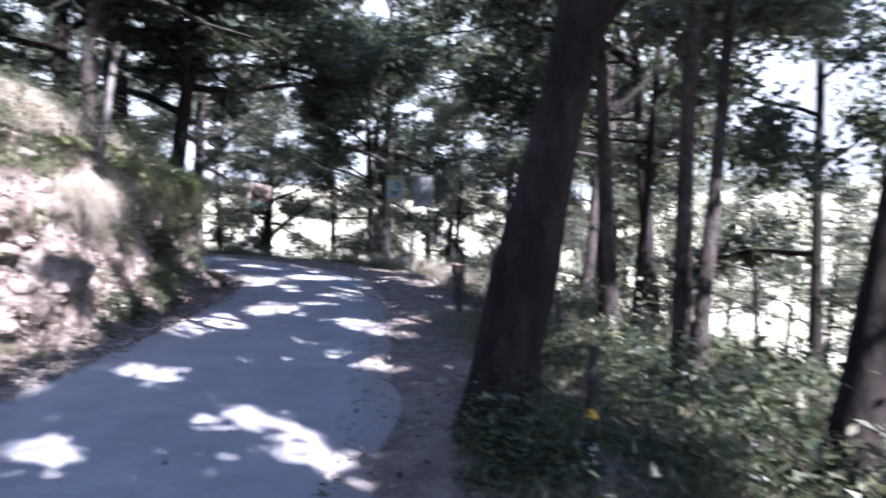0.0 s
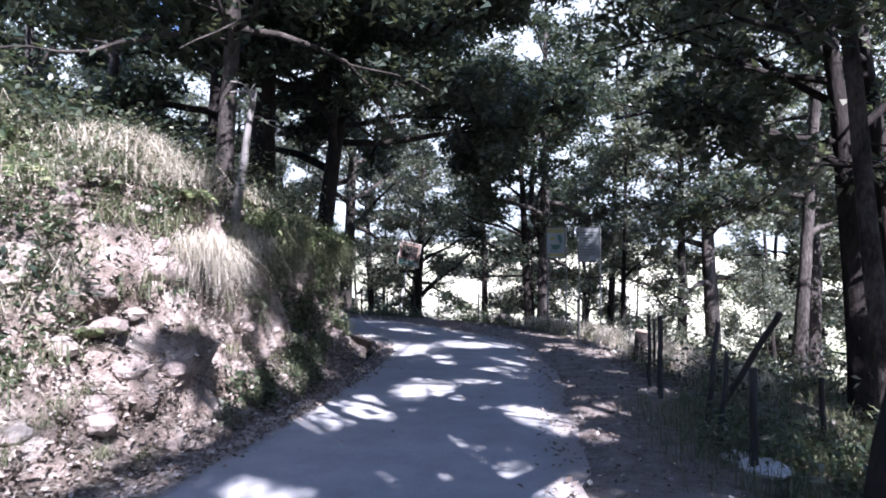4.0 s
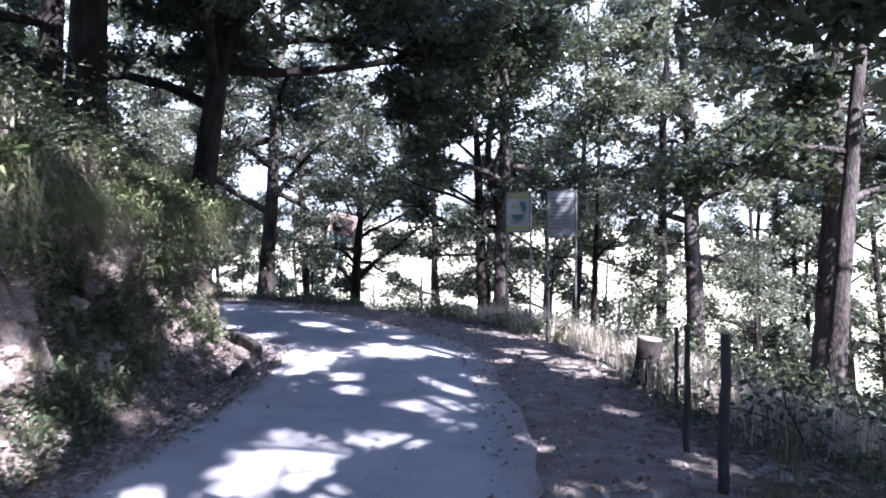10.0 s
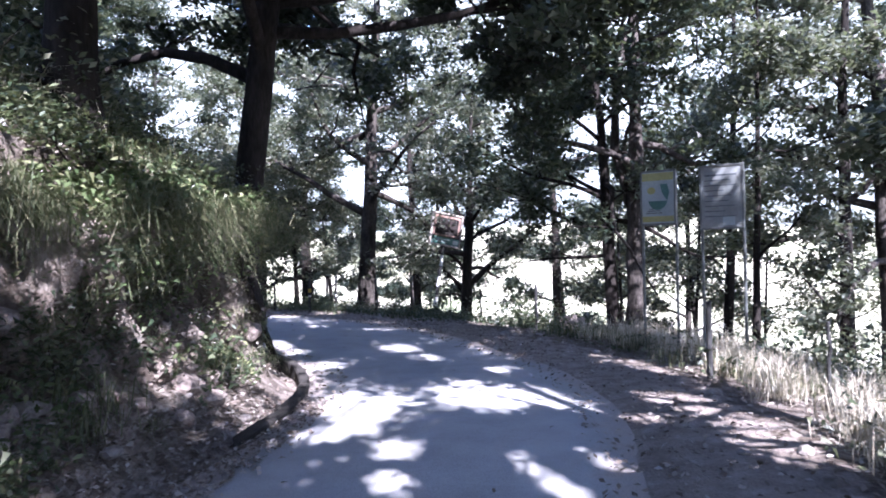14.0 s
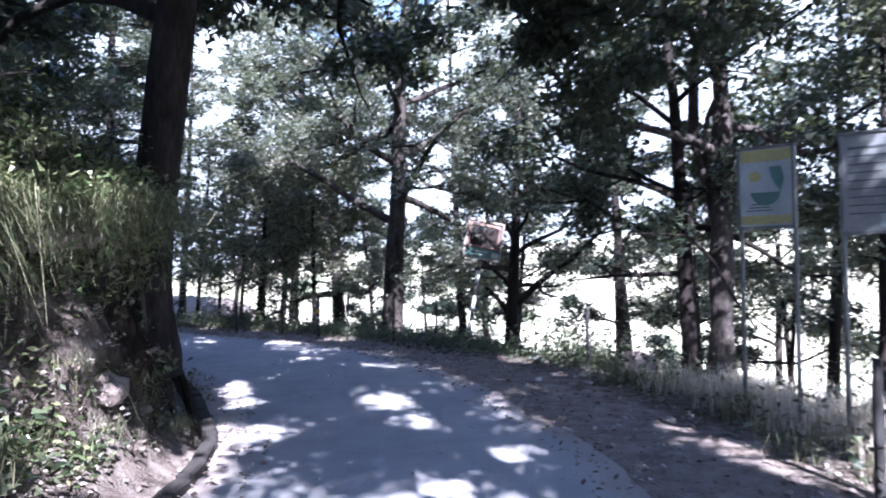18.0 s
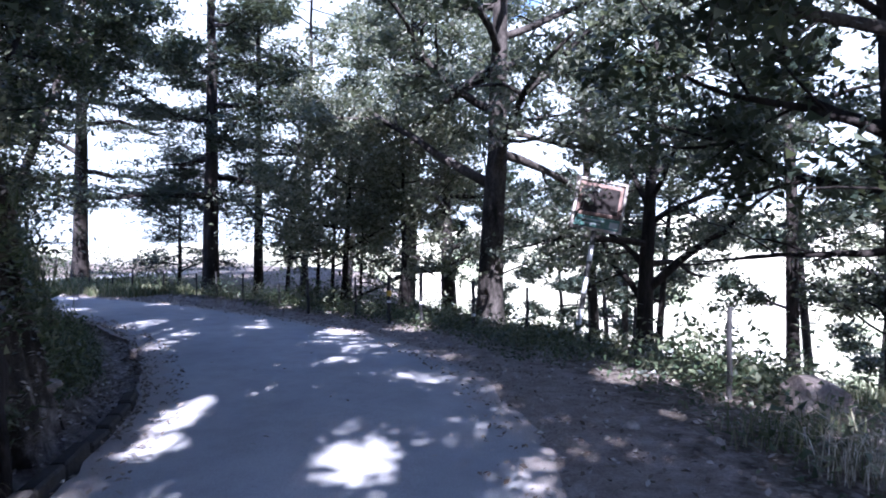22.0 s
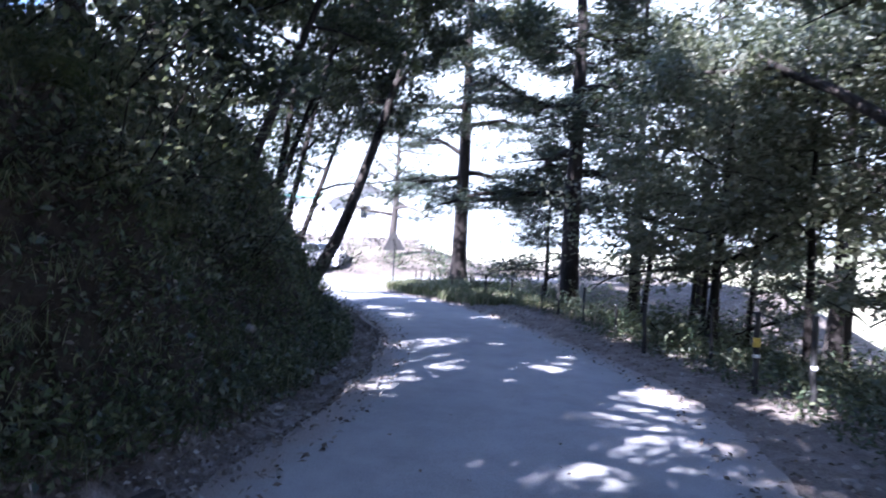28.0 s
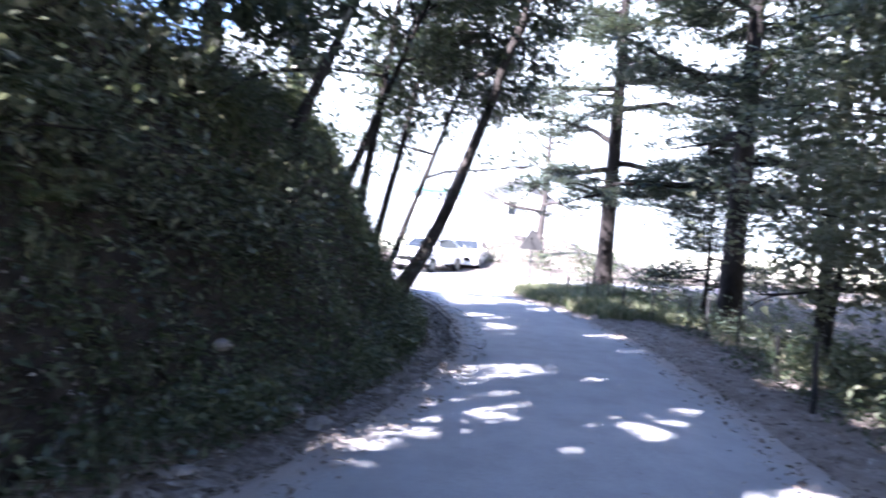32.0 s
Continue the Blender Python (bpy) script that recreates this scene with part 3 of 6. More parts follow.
tree("slim grey tree leaning beside its twin on the slope", (2.98, 6.85), 9.0, 0.09, (0.5, 0.1), 4.6, 3.0, 5000, 0.15, 14, leaf=M_LEAF_SUNLIT, bark=M_BARK_GREY)
# the crown stands above the view, added to shade the road's bend
tree("tall slim tree with a pale foot and a high crown added for shade", (3.05, 10.3), 15.0, 0.12, (-0.9, 0.3), 9.4, 4.8, 16000, 0.16, 15, leaf=M_LEAF_SUNLIT, bark=M_BARK_GREY, nlimb=14)
tree("thin forked tree beside the pale-footed one", (3.6, 10.9), 9.5, 0.09, (0.6, 0.2), 2.4, 2.8, 5000, 0.15, 151, leaf=M_LEAF_SUNLIT, extra=((0.4, 2.6, 2.2, 2.0, 0.06),))
tree("dark forked tree with a pale hooked dead branch", (3.5, 12.2), 11.5, 0.17, (-0.5, 0.3), 2.6, 4.6, 7000, 0.15, 152, bend=0.1, extra=((3.3, 3.9, 2.6, 0.15, 0.05), (2.7, 4.8, 3.2, 0.3, 0.06), (3.9, 5.4, 3.4, 0.25, 0.06)), nlimb=15)
# an added oak, its long limbs placed to shade the road
tree("slim dark oak with long limbs added to shade the road", (5.2, 14.6), 13.0, 0.17, (-1.2, 0.3), 5.2, 6.0, 9500, 0.15, 39, nlimb=12, extra=((3.0, 5.8, 7.0, 0.35, 0.11), (3.5, 6.6, 6.5, 0.3, 0.10), (2.6, 7.4, 6.4, 0.4, 0.09)))
tree("sturdy grey-barked forked tree standing on the valley slope", (6.1, 22.6), 12.5, 0.33, (0.5, 0.4), 3.6, 4.4, 9500, 0.15, 16, leaf=M_LEAF_SUNLIT, bark=M_BARK_GREY, extra=((2.6, 6.0, 3.8, 1.7, 0.15), (0.3, 6.4, 3.6, 0.8, 0.10)), nlimb=15)
tree("straight grey-barked tree standing down the slope", (5.1, 30.4), 16.0, 0.34, (-0.3, 0.2), 3.2, 4.6, 9500, 0.17, 17, leaf=M_LEAF_SUNLIT, bark=M_BARK_GREY, nlimb=17)
tree("straight slim trunk down the slope behind the stump", (3.75, 29.7), 15.0, 0.20, (0.1, 0.2), 3.0, 4.0, 8000, 0.17, 171, leaf=M_LEAF_SUNLIT, nlimb=15)
for k, (x, y, r) in enumerate(((9.4, 38.0, 0.17), (10.2, 38.3, 0.2), (11.0, 37.4, 0.17), (11.7, 37.8, 0.15), (8.6, 34.5, 0.12), (13.2, 34.0, 0.16))):
    tree("slim dark trunk in a cluster down the slope", (x, y), 14.0 + k % 3, r, (0.5 - 0.3 * k, 0.2), 3.0, 3.4, 5500, 0.17, 120 + k, leaf=M_LEAF_SUNLIT, group="slim trunks down the slope", sides=8, nlimb=13)
tree("thin straight tree behind the notice boards", (1.4, 28.5), 11.0, 0.11, (0.1, 0.0), 2.4, 2.6, 7000, 0.15, 18, leaf=M_LEAF_SUNLIT)
tree("stout dark trunk of a twin oak by the notice boards", (-1.98, 25.7), 9.5, 0.17, (-0.5, 0.1), 2.7, 4.0, 10500, 0.14, 19, flare=0.25, low=2.4, extra=((2.9, 2.6, 2.6, 0.35, 0.07), (3.4, 2.0, 2.2, 0.1, 0.05), (3.2, 3.3, 3.4, 0.5, 0.06)), nlimb=15)
tree("tall grey-brown trunk of a twin oak by the notice boards", (-1.5, 25.3), 12.5, 0.22, (0.3, 0.2), 3.2, 4.6, 13000, 0.14, 20, low=2.8, flare=0.2, knots=1, extra=((2.0, 2.7, 6.5, 7.0, 0.14),), bark=M_BARK_GREY, nlimb=17)
tree("low forked oak with spreading dark limbs behind the fence", (-7.6, 32.4), 8.6, 0.22, (0.3, 0.2), 1.9, 4.2, 11500, 0.12, 21, leaf=M_LEAF_SUNLIT, low=1.5, extra=((0.4, 1.5, 3.8, 0.9, 0.13), (2.5, 1.1, 3.2, 1.2, 0.10), (3.3, 2.0, 3.4, 0.8, 0.08)), nlimb=15)
tree("tall oak with pale flaking bark and a long low branch", (-10.05, 29.25), 13.0, 0.30, (0.5, 0.3), 2.9, 5.0, 15000, 0.13, 22, leaf=M_LEAF_SUNLIT, low=2.3, bark=M_BARK_FLAKY, nlimb=19,
     paths=((((-10.0, 29.3, 5.5), (-11.2, 29.7, 5.3), (-12.4, 30.1, 4.85), (-13.6, 30.5, 4.75), (-15.0, 31.0, 5.2), (-16.5, 31.5, 5.3)), 0.14), (((-10.0, 29.3, 4.2), (-9.2, 29.6, 4.0), (-8.3, 29.9, 3.7), (-7.6, 30.1, 3.8)), 0.08)))
tree("small forked tree beside the tall oak", (-15.3, 34.8), 9.0, 0.28, (-0.3, 0.1), 1.8, 4.2, 11000, 0.13, 23, leaf=M_LEAF_SUNLIT, low=1.4, nlimb=12, extra=((0.3, 2.0, 3.0, 0.6, 0.10),))
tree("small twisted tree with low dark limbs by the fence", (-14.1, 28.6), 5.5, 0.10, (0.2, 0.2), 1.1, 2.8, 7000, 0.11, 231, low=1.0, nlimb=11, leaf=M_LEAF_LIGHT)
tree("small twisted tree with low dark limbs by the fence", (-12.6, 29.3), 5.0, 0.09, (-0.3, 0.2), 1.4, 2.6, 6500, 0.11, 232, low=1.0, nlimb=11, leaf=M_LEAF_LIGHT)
CEDAR = "tall dark cedar with level layered branches beside the road"
tree(CEDAR, (-22.0, 30.0), 15.0, 0.29, (0.1, 0.2), 3.4, 4.4, 15000, 0.16, 24, leaf=M_NEEDLE, kind="cedar", nlimb=22)
tree(CEDAR, (-29.8, 29.2), 15.5, 0.32, (-0.1, 0.2), 2.8, 4.8, 15000, 0.16, 25, leaf=M_NEEDLE, kind="cedar", nlimb=22)
tree("young dark cedar between the tall cedars", (-25.6, 31.0), 5.8, 0.08, (0.0, 0.1), 0.8, 1.9, 5500, 0.14, 38, leaf=M_NEEDLE, kind="cedar", nlimb=16)
tree(CEDAR, (-24.6, 34.0), 13.0, 0.22, (0.1, 0.1), 3.0, 4.0, 9000, 0.17, 37, leaf=M_NEEDLE, kind="cedar", nlimb=18)
tree("mottled grey tree standing on the edge of the bank", (-5.3, 10.45), 8.0, 0.13, (0.25, 0.2), 2.3, 4.4, 20000, 0.14, 26, bark=M_BARK_FLAKY, nlimb=16, flare=0.4, top=0.4, low=2.0, extra=((-1.2, 2.1, 2.8, 0.5, 0.05), (-0.5, 2.5, 3.0, 0.4, 0.05), (-2.0, 2.3, 2.6, 0.5, 0.05)))
tree("pale dead stem broken off beside the grey tree", (-5.12, 10.42), 1.9, 0.065, (0.28, 0.1), 1.4, 0.7, 30, 0.1, 27, bark=M_BARK_PALE, nlimb=2, flare=0.3, top=0.6)
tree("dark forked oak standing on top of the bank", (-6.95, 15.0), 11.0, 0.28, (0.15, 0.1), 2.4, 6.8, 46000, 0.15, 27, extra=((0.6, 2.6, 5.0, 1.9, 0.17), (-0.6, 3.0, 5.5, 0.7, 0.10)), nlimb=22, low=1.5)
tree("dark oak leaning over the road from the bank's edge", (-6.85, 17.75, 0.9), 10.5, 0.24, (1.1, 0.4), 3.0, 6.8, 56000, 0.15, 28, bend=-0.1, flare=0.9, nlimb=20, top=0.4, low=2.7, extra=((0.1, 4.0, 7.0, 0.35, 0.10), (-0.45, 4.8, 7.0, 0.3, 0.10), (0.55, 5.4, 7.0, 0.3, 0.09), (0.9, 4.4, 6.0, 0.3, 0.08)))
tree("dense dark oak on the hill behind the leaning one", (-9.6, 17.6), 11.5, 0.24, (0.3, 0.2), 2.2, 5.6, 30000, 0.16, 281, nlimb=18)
tree("leaning tree with a bare pale stem over the far bend", (-20.2, 21.9), 8.5, 0.16, (0.6, 3.1), 4.4, 3.8, 10000, 0.13, 29, bend=-0.3, bark=M_BARK_FLAKY)

# tall oaks rooted low on the valley slope, whose crowns close the view above the road
tall = None
for i, (x, y, s) in enumerate(((-27.5, 39.0, 1.0), (-19.0, 37.0, 1.0), (-11.6, 38.5, 1.0), (-4.8, 35.5, 0.9), (1.2, 35.0, 0.95), (-21.4, 40.0, 1.1))):
    if tall is None:
        tall = tree("tall oak rooted down the valley slope with a high crown", (0, 0, 0), 17.0, 0.2, (0.4, 0.3), 7.6, 4.8, 6600, 0.18, 90, leaf=M_LEAF_SUNLIT, bark=M_BARK, group="tall oaks of the valley", sides=9, nlimb=15, low=6.6)
    m = pose(x, y, ground_at(x, y) - 0.1, 0, 0, 77 * i) @ Matrix.Diagonal((s, s, s, 1))
    if i:
        copy_thing(tall, m)
    else:
        tall.matrix_basis = m

# woods on the slope, the hill and behind
protos = []
for k, (hh, rr, cr, sp, cnt, nm, gr) in enumerate(((10.5, 0.13, 2.2, 3.2, 6000, "slim oak of the valley slope with an open crown", "woods on the slope"), (12.0, 0.17, 2.6, 3.4, 6800, "tall grey oak of the valley slope with an open crown", "woods on the slope"),
                                               (9.5, 0.13, 2.0, 3.6, 5200, "dense dark oak on the hill above the bank", "woods on the hill"), (12.5, 0.17, 2.6, 4.2, 7000, "broad dark oak of the hill woods and the added shade trees", "woods on the hill"))):
    protos.append(tree(nm, (0, 0, 0), hh, rr, (0.4 * (-1) ** k, 0.2), cr, sp, cnt, 0.17 if k < 2 else 0.2, 40 + k, bark=M_BARK_GREY if k % 2 else M_BARK, group=gr, sides=9, nlimb=10))
rng = np.random.default_rng(77)
spots = []


def plant(x, y, gap=1.7):
    if any((x - a) ** 2 + (y - b) ** 2 < gap * gap for a, b in spots):
        return False
    spots.append((x, y))
    return True


for a, b in ((6.1, 22.6), (5.1, 30.4), (3.7, 29.7), (-1.6, 25.6), (-7.6, 32.4), (-10.1, 29.3), (-15.3, 34.8), (-22, 30), (-29.8, 29.2), (-7, 15), (-7, 17.8), (3.5, 12.2), (3, 10.3), (3.6, 10.9), (0.5, 4), (2.9, 4.1), (-5.3, 10.4), (5.2, 14.6), (-14.1, 28.6), (-12.6, 29.3)):
    spots.append((a, b))
placed = [0, 0, 0, 0]


def wood(x, y, k):
    s = rng.uniform(0.85, 1.2)
    m = pose(x, y, ground_at(x, y) - 0.05, rng.uniform(-4, 4), rng.uniform(-4, 4), rng.uniform(0, 360)) @ Matrix.Diagonal((s, s, s, 1))
    if placed[k] == 0:
        protos[k].matrix_basis = m
    else:
        copy_thing(protos[k], m)
    placed[k] += 1


# dense oaks added out of view beside the road's start, to shade it
for x, y in ((2.3, -3.4), (4.4, -1.2), (6.6, 1.6), (5.2, -5.6), (2.6, 0.9), (8.2, -2.6), (7.6, 4.4), (3.4, -8.2), (9.5, 1.0), (6.8, -9.0), (1.6, -6.2)):
    plant(x, y, 0.5)
    wood(x, y, 3)
for x, y in ((-13.4, 18.4), (-16.6, 19.1), (-18.8, 20.0)):
    plant(x, y, 0.5)
    wood(x, y, 3)
for x, y, k in ((-3.0, 39.5, 0),):
    plant(x, y, 0.5)
    wood(x, y, k)
for _ in range(9000):
    x, y = rng.uniform(-30, 26), rng.uniform(-26, 52)
    dl, dr = float(side(x, y, LEFT_LINE)[0]), -float(side(x, y, RIGHT_LINE)[0])
    if -21 < x < -2.2 and y < 39 or -2.2 <= x < 4 and 23 < y < 34:
        if dr > 0:
            continue
    if dr > 0 and 3 < x < 12 and 21 < y < 36:
        continue
    if dr > 0 and dr < 6.5 and 4 < y < 22 or dl > 0 and -24 < x < -4.5 and 3.5 < y < 16.5:
        continue
    if 4.0 < dr < 24 and dl < 0 and x > -24 and placed[0] + placed[1] < 34:
        if plant(x, y, 2.5):
            wood(x, y, int(rng.integers(0, 2)))
    elif 4.5 < dl < 17 and dr < 0 and x > -16 and y > -14 and placed[2] + placed[3] < 42:
        if plant(x, y, 2.7):
            wood(x, y, 2 + int(rng.integers(0, 2)))


# understory trees with low crowns along the slope
under = []
for k in range(3):
    under.append(tree("small leafy understory tree on the slope below the road", (0, 0, 0), 4.6 + 0.6 * k, 0.06, (0.3, 0.2 * k), 0.9, 2.2, 2100, 0.10, 50 + k, leaf=M_LEAF_LIGHT if k != 1 else M_LEAF_SUNLIT, group="understory on the slope", sides=7, nlimb=9))
rng = np.random.default_rng(91)
made = 0
for _ in range(4000):
    if made >= 30:
        break
    x, y = (rng.uniform(-19, -15.5), rng.uniform(28.6, 31.5)) if made < 4 else (rng.uniform(4, 22), rng.uniform(0, 40)) if made < 13 else (rng.uniform(7, 15), rng.uniform(4, 21)) if made < 26 else (rng.uniform(-3, 7), rng.uniform(28, 38))
    dr = -float(side(x, y, RIGHT_LINE)[0])
    if not (2.4 if made < 4 else 8.0 if made < 13 else 6.5 if made < 26 else 4.5) < dr < 17 or not plant(x, y, 1.3):
        continue
    s = rng.uniform(0.7, 1.25)
    m = pose(x, y, ground_at(x, y) - 0.05, 0, 0, rng.uniform(0, 360)) @ Matrix.Diagonal((s, s, s, 1))
    if made < 3:
        under[made].matrix_basis = m
    else:
        copy_thing(under[made % 3], m)
    made += 1


# ---- undergrowth ----
def scatter(n, box, test, rng):
    """n random places in a box of the plan that pass test(dl, dr, x, y), as x, y, z."""
    out = []
    while sum(map(len, out)) < n:
        x, y = rng.uniform(box[0], box[1], n * 2), rng.uniform(box[2], box[3], n * 2)
        ok = test(side(x, y, LEFT_LINE), -side(x, y, RIGHT_LINE), x, y)
        x, y = x[ok], y[ok]
        if len(x) == 0:
            break
        out.append(np.stack([x, y, height(x, y)], -1))
    return np.concatenate(out)[:n]


def blades(roots, length, width, rng, lean=0.5, droop=0.6):
    """Two-piece bent grass blades on the roots."""
    n = len(roots)
    az = rng.uniform(0, 2 * math.pi, n)
    d = np.stack([np.cos(az), np.sin(az), np.zeros(n)], -1)
    w = np.stack([-np.sin(az), np.cos(az), np.zeros(n)], -1) * (width * rng.uniform(0.6, 1.3, n))[:, None]
    L = (length * rng.uniform(0.5, 1.25, n))[:, None]
    k = lean * rng.uniform(0.2, 1.3, n)[:, None]
    up = np.array([0, 0, 1.0])
    mid = roots + (d * k * 0.5 + up) * L * 0.55
    tip = mid + (d * k * 1.6 + up * (1 - droop * rng.uniform(0.3, 1.8, n)[:, None])) * L * 0.5
    q1 = np.stack([roots - w, roots + w, mid + w * 0.8, mid - w * 0.8], 1)
    q2 = np.stack([mid - w * 0.8, mid + w * 0.8, tip + w * 0.1, tip - w * 0.1], 1)
    return np.concatenate([q1, q2])


def tufts(places, per, spread, rng):
    i = np.repeat(np.arange(len(places)), per)
    p = places[i].copy()
    p[:, :2] += rng.normal(0, spread, (len(p), 2))
    return p


rng = np.random.default_rng(5)


def stuff(name, q, mat, label, category):
    q = np.asarray(q)
    return tagged(new(name, quads_mesh(name, q, mat, q.shape[1])), label, category, kind="stuff")


# fallen leaves on both verges and the edge of the road
p = scatter(26000, (-26, 6, -4, 30), lambda dl, dr, x, y: ((dl > -0.5) & (dl < 2.2) & (dr < 0)) | ((dr > -0.45) & (dr < 3.6) & (dl < 0)), rng)
p[:, 2] = np.maximum(p[:, 2], np.where((side(p[:, 0], p[:, 1], LEFT_LINE) < 0) & (side(p[:, 0], p[:, 1], RIGHT_LINE) > 0), 0.02, -9)) + 0.015
stuff("leaf_litter", leaves(p, 0.062, rng, 2.0, 0.6), M_LITTER, "dry brown fallen leaves strewn along the road's verges", "leaf litter")
p = scatter(13000, (-7, -3.2, 2.5, 16), lambda dl, dr, x, y: (dl > -0.35) & (dl < 1.5) & (dl < 0.2 + 1.3 * rng.uniform(0, 1, len(x)) ** 0.7), rng)
p[:, 2] = np.maximum(p[:, 2], np.where(side(p[:, 0], p[:, 1], LEFT_LINE) < 0, 0.02, -9)) + 0.015
stuff("verge_litter", leaves(p, 0.055, rng, 1.6, 0.6), M_LITTER, "dead leaves heaped along the foot of the bank", "leaf litter")
p = scatter(9000, (-24, -7, 18, 24.5), lambda dl, dr, x, y: (dl > -0.12) & (dl < 1.2) & (x < -7), rng)
p[:, 2] = np.maximum(p[:, 2], np.where(side(p[:, 0], p[:, 1], LEFT_LINE) < 0, 0.02, -9)) + 0.015
stuff("bend_litter", leaves(p, 0.055, rng, 1.6, 0.6), M_LITTER, "dead leaves along the foot of the shaded bank", "leaf litter")
p = scatter(130, (-14, 3, 2, 26), lambda dl, dr, x, y: (dl < -0.3) & (dr < -0.3), rng)
p[:, 2] = 0.03
stuff("road_leaves", leaves(p, 0.055, rng, 3.0, 0.6), M_LITTER, "a few dry leaves lying on the grey road", "leaf litter")

# dry grass and green plants on the hill-side bank
p = scatter(380, (-16, -3, -3, 19), lambda dl, dr, x, y: (dl > 0.9) & (dl < 9) & (x > -10) & ((y < 8.5) | (dl > 2.4)), rng)
stuff("bank_dry_grass", blades(tufts(p, 60, 0.13, rng), 0.48, 0.0032, rng, 1.3, 1.7), M_STRAW, "pale dry grass tufts hanging over the sunlit bank", "grass")
p = scatter(420, (-16, -3, -3, 19), lambda dl, dr, x, y: (dl > 0.7) & (dl < 8) & (x > -10), rng)
stuff("bank_green_grass", blades(tufts(p, 40, 0.13, rng), 0.38, 0.005, rng, 1.0, 1.2), M_GRASS, "green grass and weeds growing over the bank", "grass")
p = scatter(34000, (-16, -3, -3, 19), lambda dl, dr, x, y: (dl > 0.6) & (dl < 10) & (x > -11) & (lumps(x, y, 1.6, 1.0) > 0.12), rng)
p[:, 2] += np.abs(rng.normal(0, 0.2, len(p)))
stuff("bank_weeds", leaflets(p, 0.085, rng, 0.5, 0.55, 0.4), M_SHRUB, "low leafy weeds covering parts of the bank", "weeds")
# the shaded bank past the bend
p = scatter(46000, (-24, -6.5, 14, 24), lambda dl, dr, x, y: (dl > 0.45) & (dl < 3.6) & (x < -7) & (x > -23.5), rng)
p[:, 2] += np.abs(rng.normal(0, 0.17, len(p)))
stuff("shaded_bank_weeds", leaves(p, 0.085, rng, 0.3, 0.45, 0.6), M_SHRUB, "dense dark creepers and weeds over the shaded bank", "weeds")
p = scatter(24000, (-24, -7, 14, 24), lambda dl, dr, x, y: (dl > 0.5) & (dl < 3.4) & (x < -7.5) & (x > -23.5) & (lumps(x * 1.2, y, 2.1, 4.0) > 0.0), rng)
p[:, 2] += np.abs(rng.normal(0, 0.25, len(p)))
stuff("shaded_bank_ferns", leaves(p, 0.08, rng, 0.4, 0.3, 0.8), M_FERN, "green fern leaves in clumps on the shaded bank", "ferns")
p = scatter(150, (-24, -7, 14, 24), lambda dl, dr, x, y: (dl > 0.5) & (dl < 3.6) & (x < -7.5), rng)
stuff("shaded_bank_grass", blades(tufts(p, 40, 0.15, rng), 0.34, 0.0035, rng, 1.5, 2.0), M_GRASS, "long grass hanging on the shaded bank", "grass")
# valley side
p = scatter(520, (-30, 10, -2, 34), lambda dl, dr, x, y: (dr > 1.5) & (dr < 7) & (dl < 0) & (lumps(x, y, 0.9, 2.0) > -0.35), rng)
stuff("slope_grass", blades(tufts(p, 45, 0.15, rng), 0.4, 0.005, rng, 0.8, 0.9), M_GRASS, "green and yellow grass on the slope below the road", "grass")
p = scatter(110, (-3, 4, 12, 22), lambda dl, dr, x, y: (dr > 1.7) & (dr < 3.2), rng)
stuff("slope_dry_grass", blades(tufts(p, 60, 0.14, rng), 0.5, 0.0045, rng, 0.7, 0.8), M_STRAW, "dry straw-coloured grass beside the notice boards", "grass")
p = scatter(30000, (-30, 10, -2, 36), lambda dl, dr, x, y: (dr > 1.35) & (dr < 8) & (dl < 0) & (lumps(x, y, 1.1, 4.0) > -0.2), rng)
p[:, 2] += np.abs(rng.normal(0, 0.2, len(p)))
stuff("slope_weeds", leaflets(p, 0.085, rng, 0.6, 0.55, 0.3), M_SHRUB, "low leafy weeds along the fence and the slope", "weeds")


def shrub(label, n, radius, tall, size, seed, mat, name="shrub", group="shrubs"):
    rng = np.random.default_rng(seed)
    thing = empty(name, (0, 0, 0), label, "shrub", group)
    spots = []
    for i in range(5):
        pth = limb_path((rng.normal(0, 0.05), rng.normal(0, 0.05), -0.08), rng.uniform(0, 6.28), tall * rng.uniform(0.7, 1.2), rng.uniform(0.8, 2.2), rng, 5, 0.12)
        part("stem", joined("stem", [tube(pth, np.linspace(0.014, 0.004, 5), 4)], M_BARK), thing)
        spots.append(pth[1:])
    sp = np.concatenate(spots)
    c = sp[rng.integers(0, len(sp), n)] + rng.normal(0, 1, (n, 3)) * np.array([radius * 0.3, radius * 0.3, tall * 0.14])
    c[:, 2] = np.maximum(c[:, 2], 0.02)
    part("foliage", quads_mesh("foliage", leaves(c, size, rng, 0.5, 0.48, 0.3), mat), thing)
    return thing


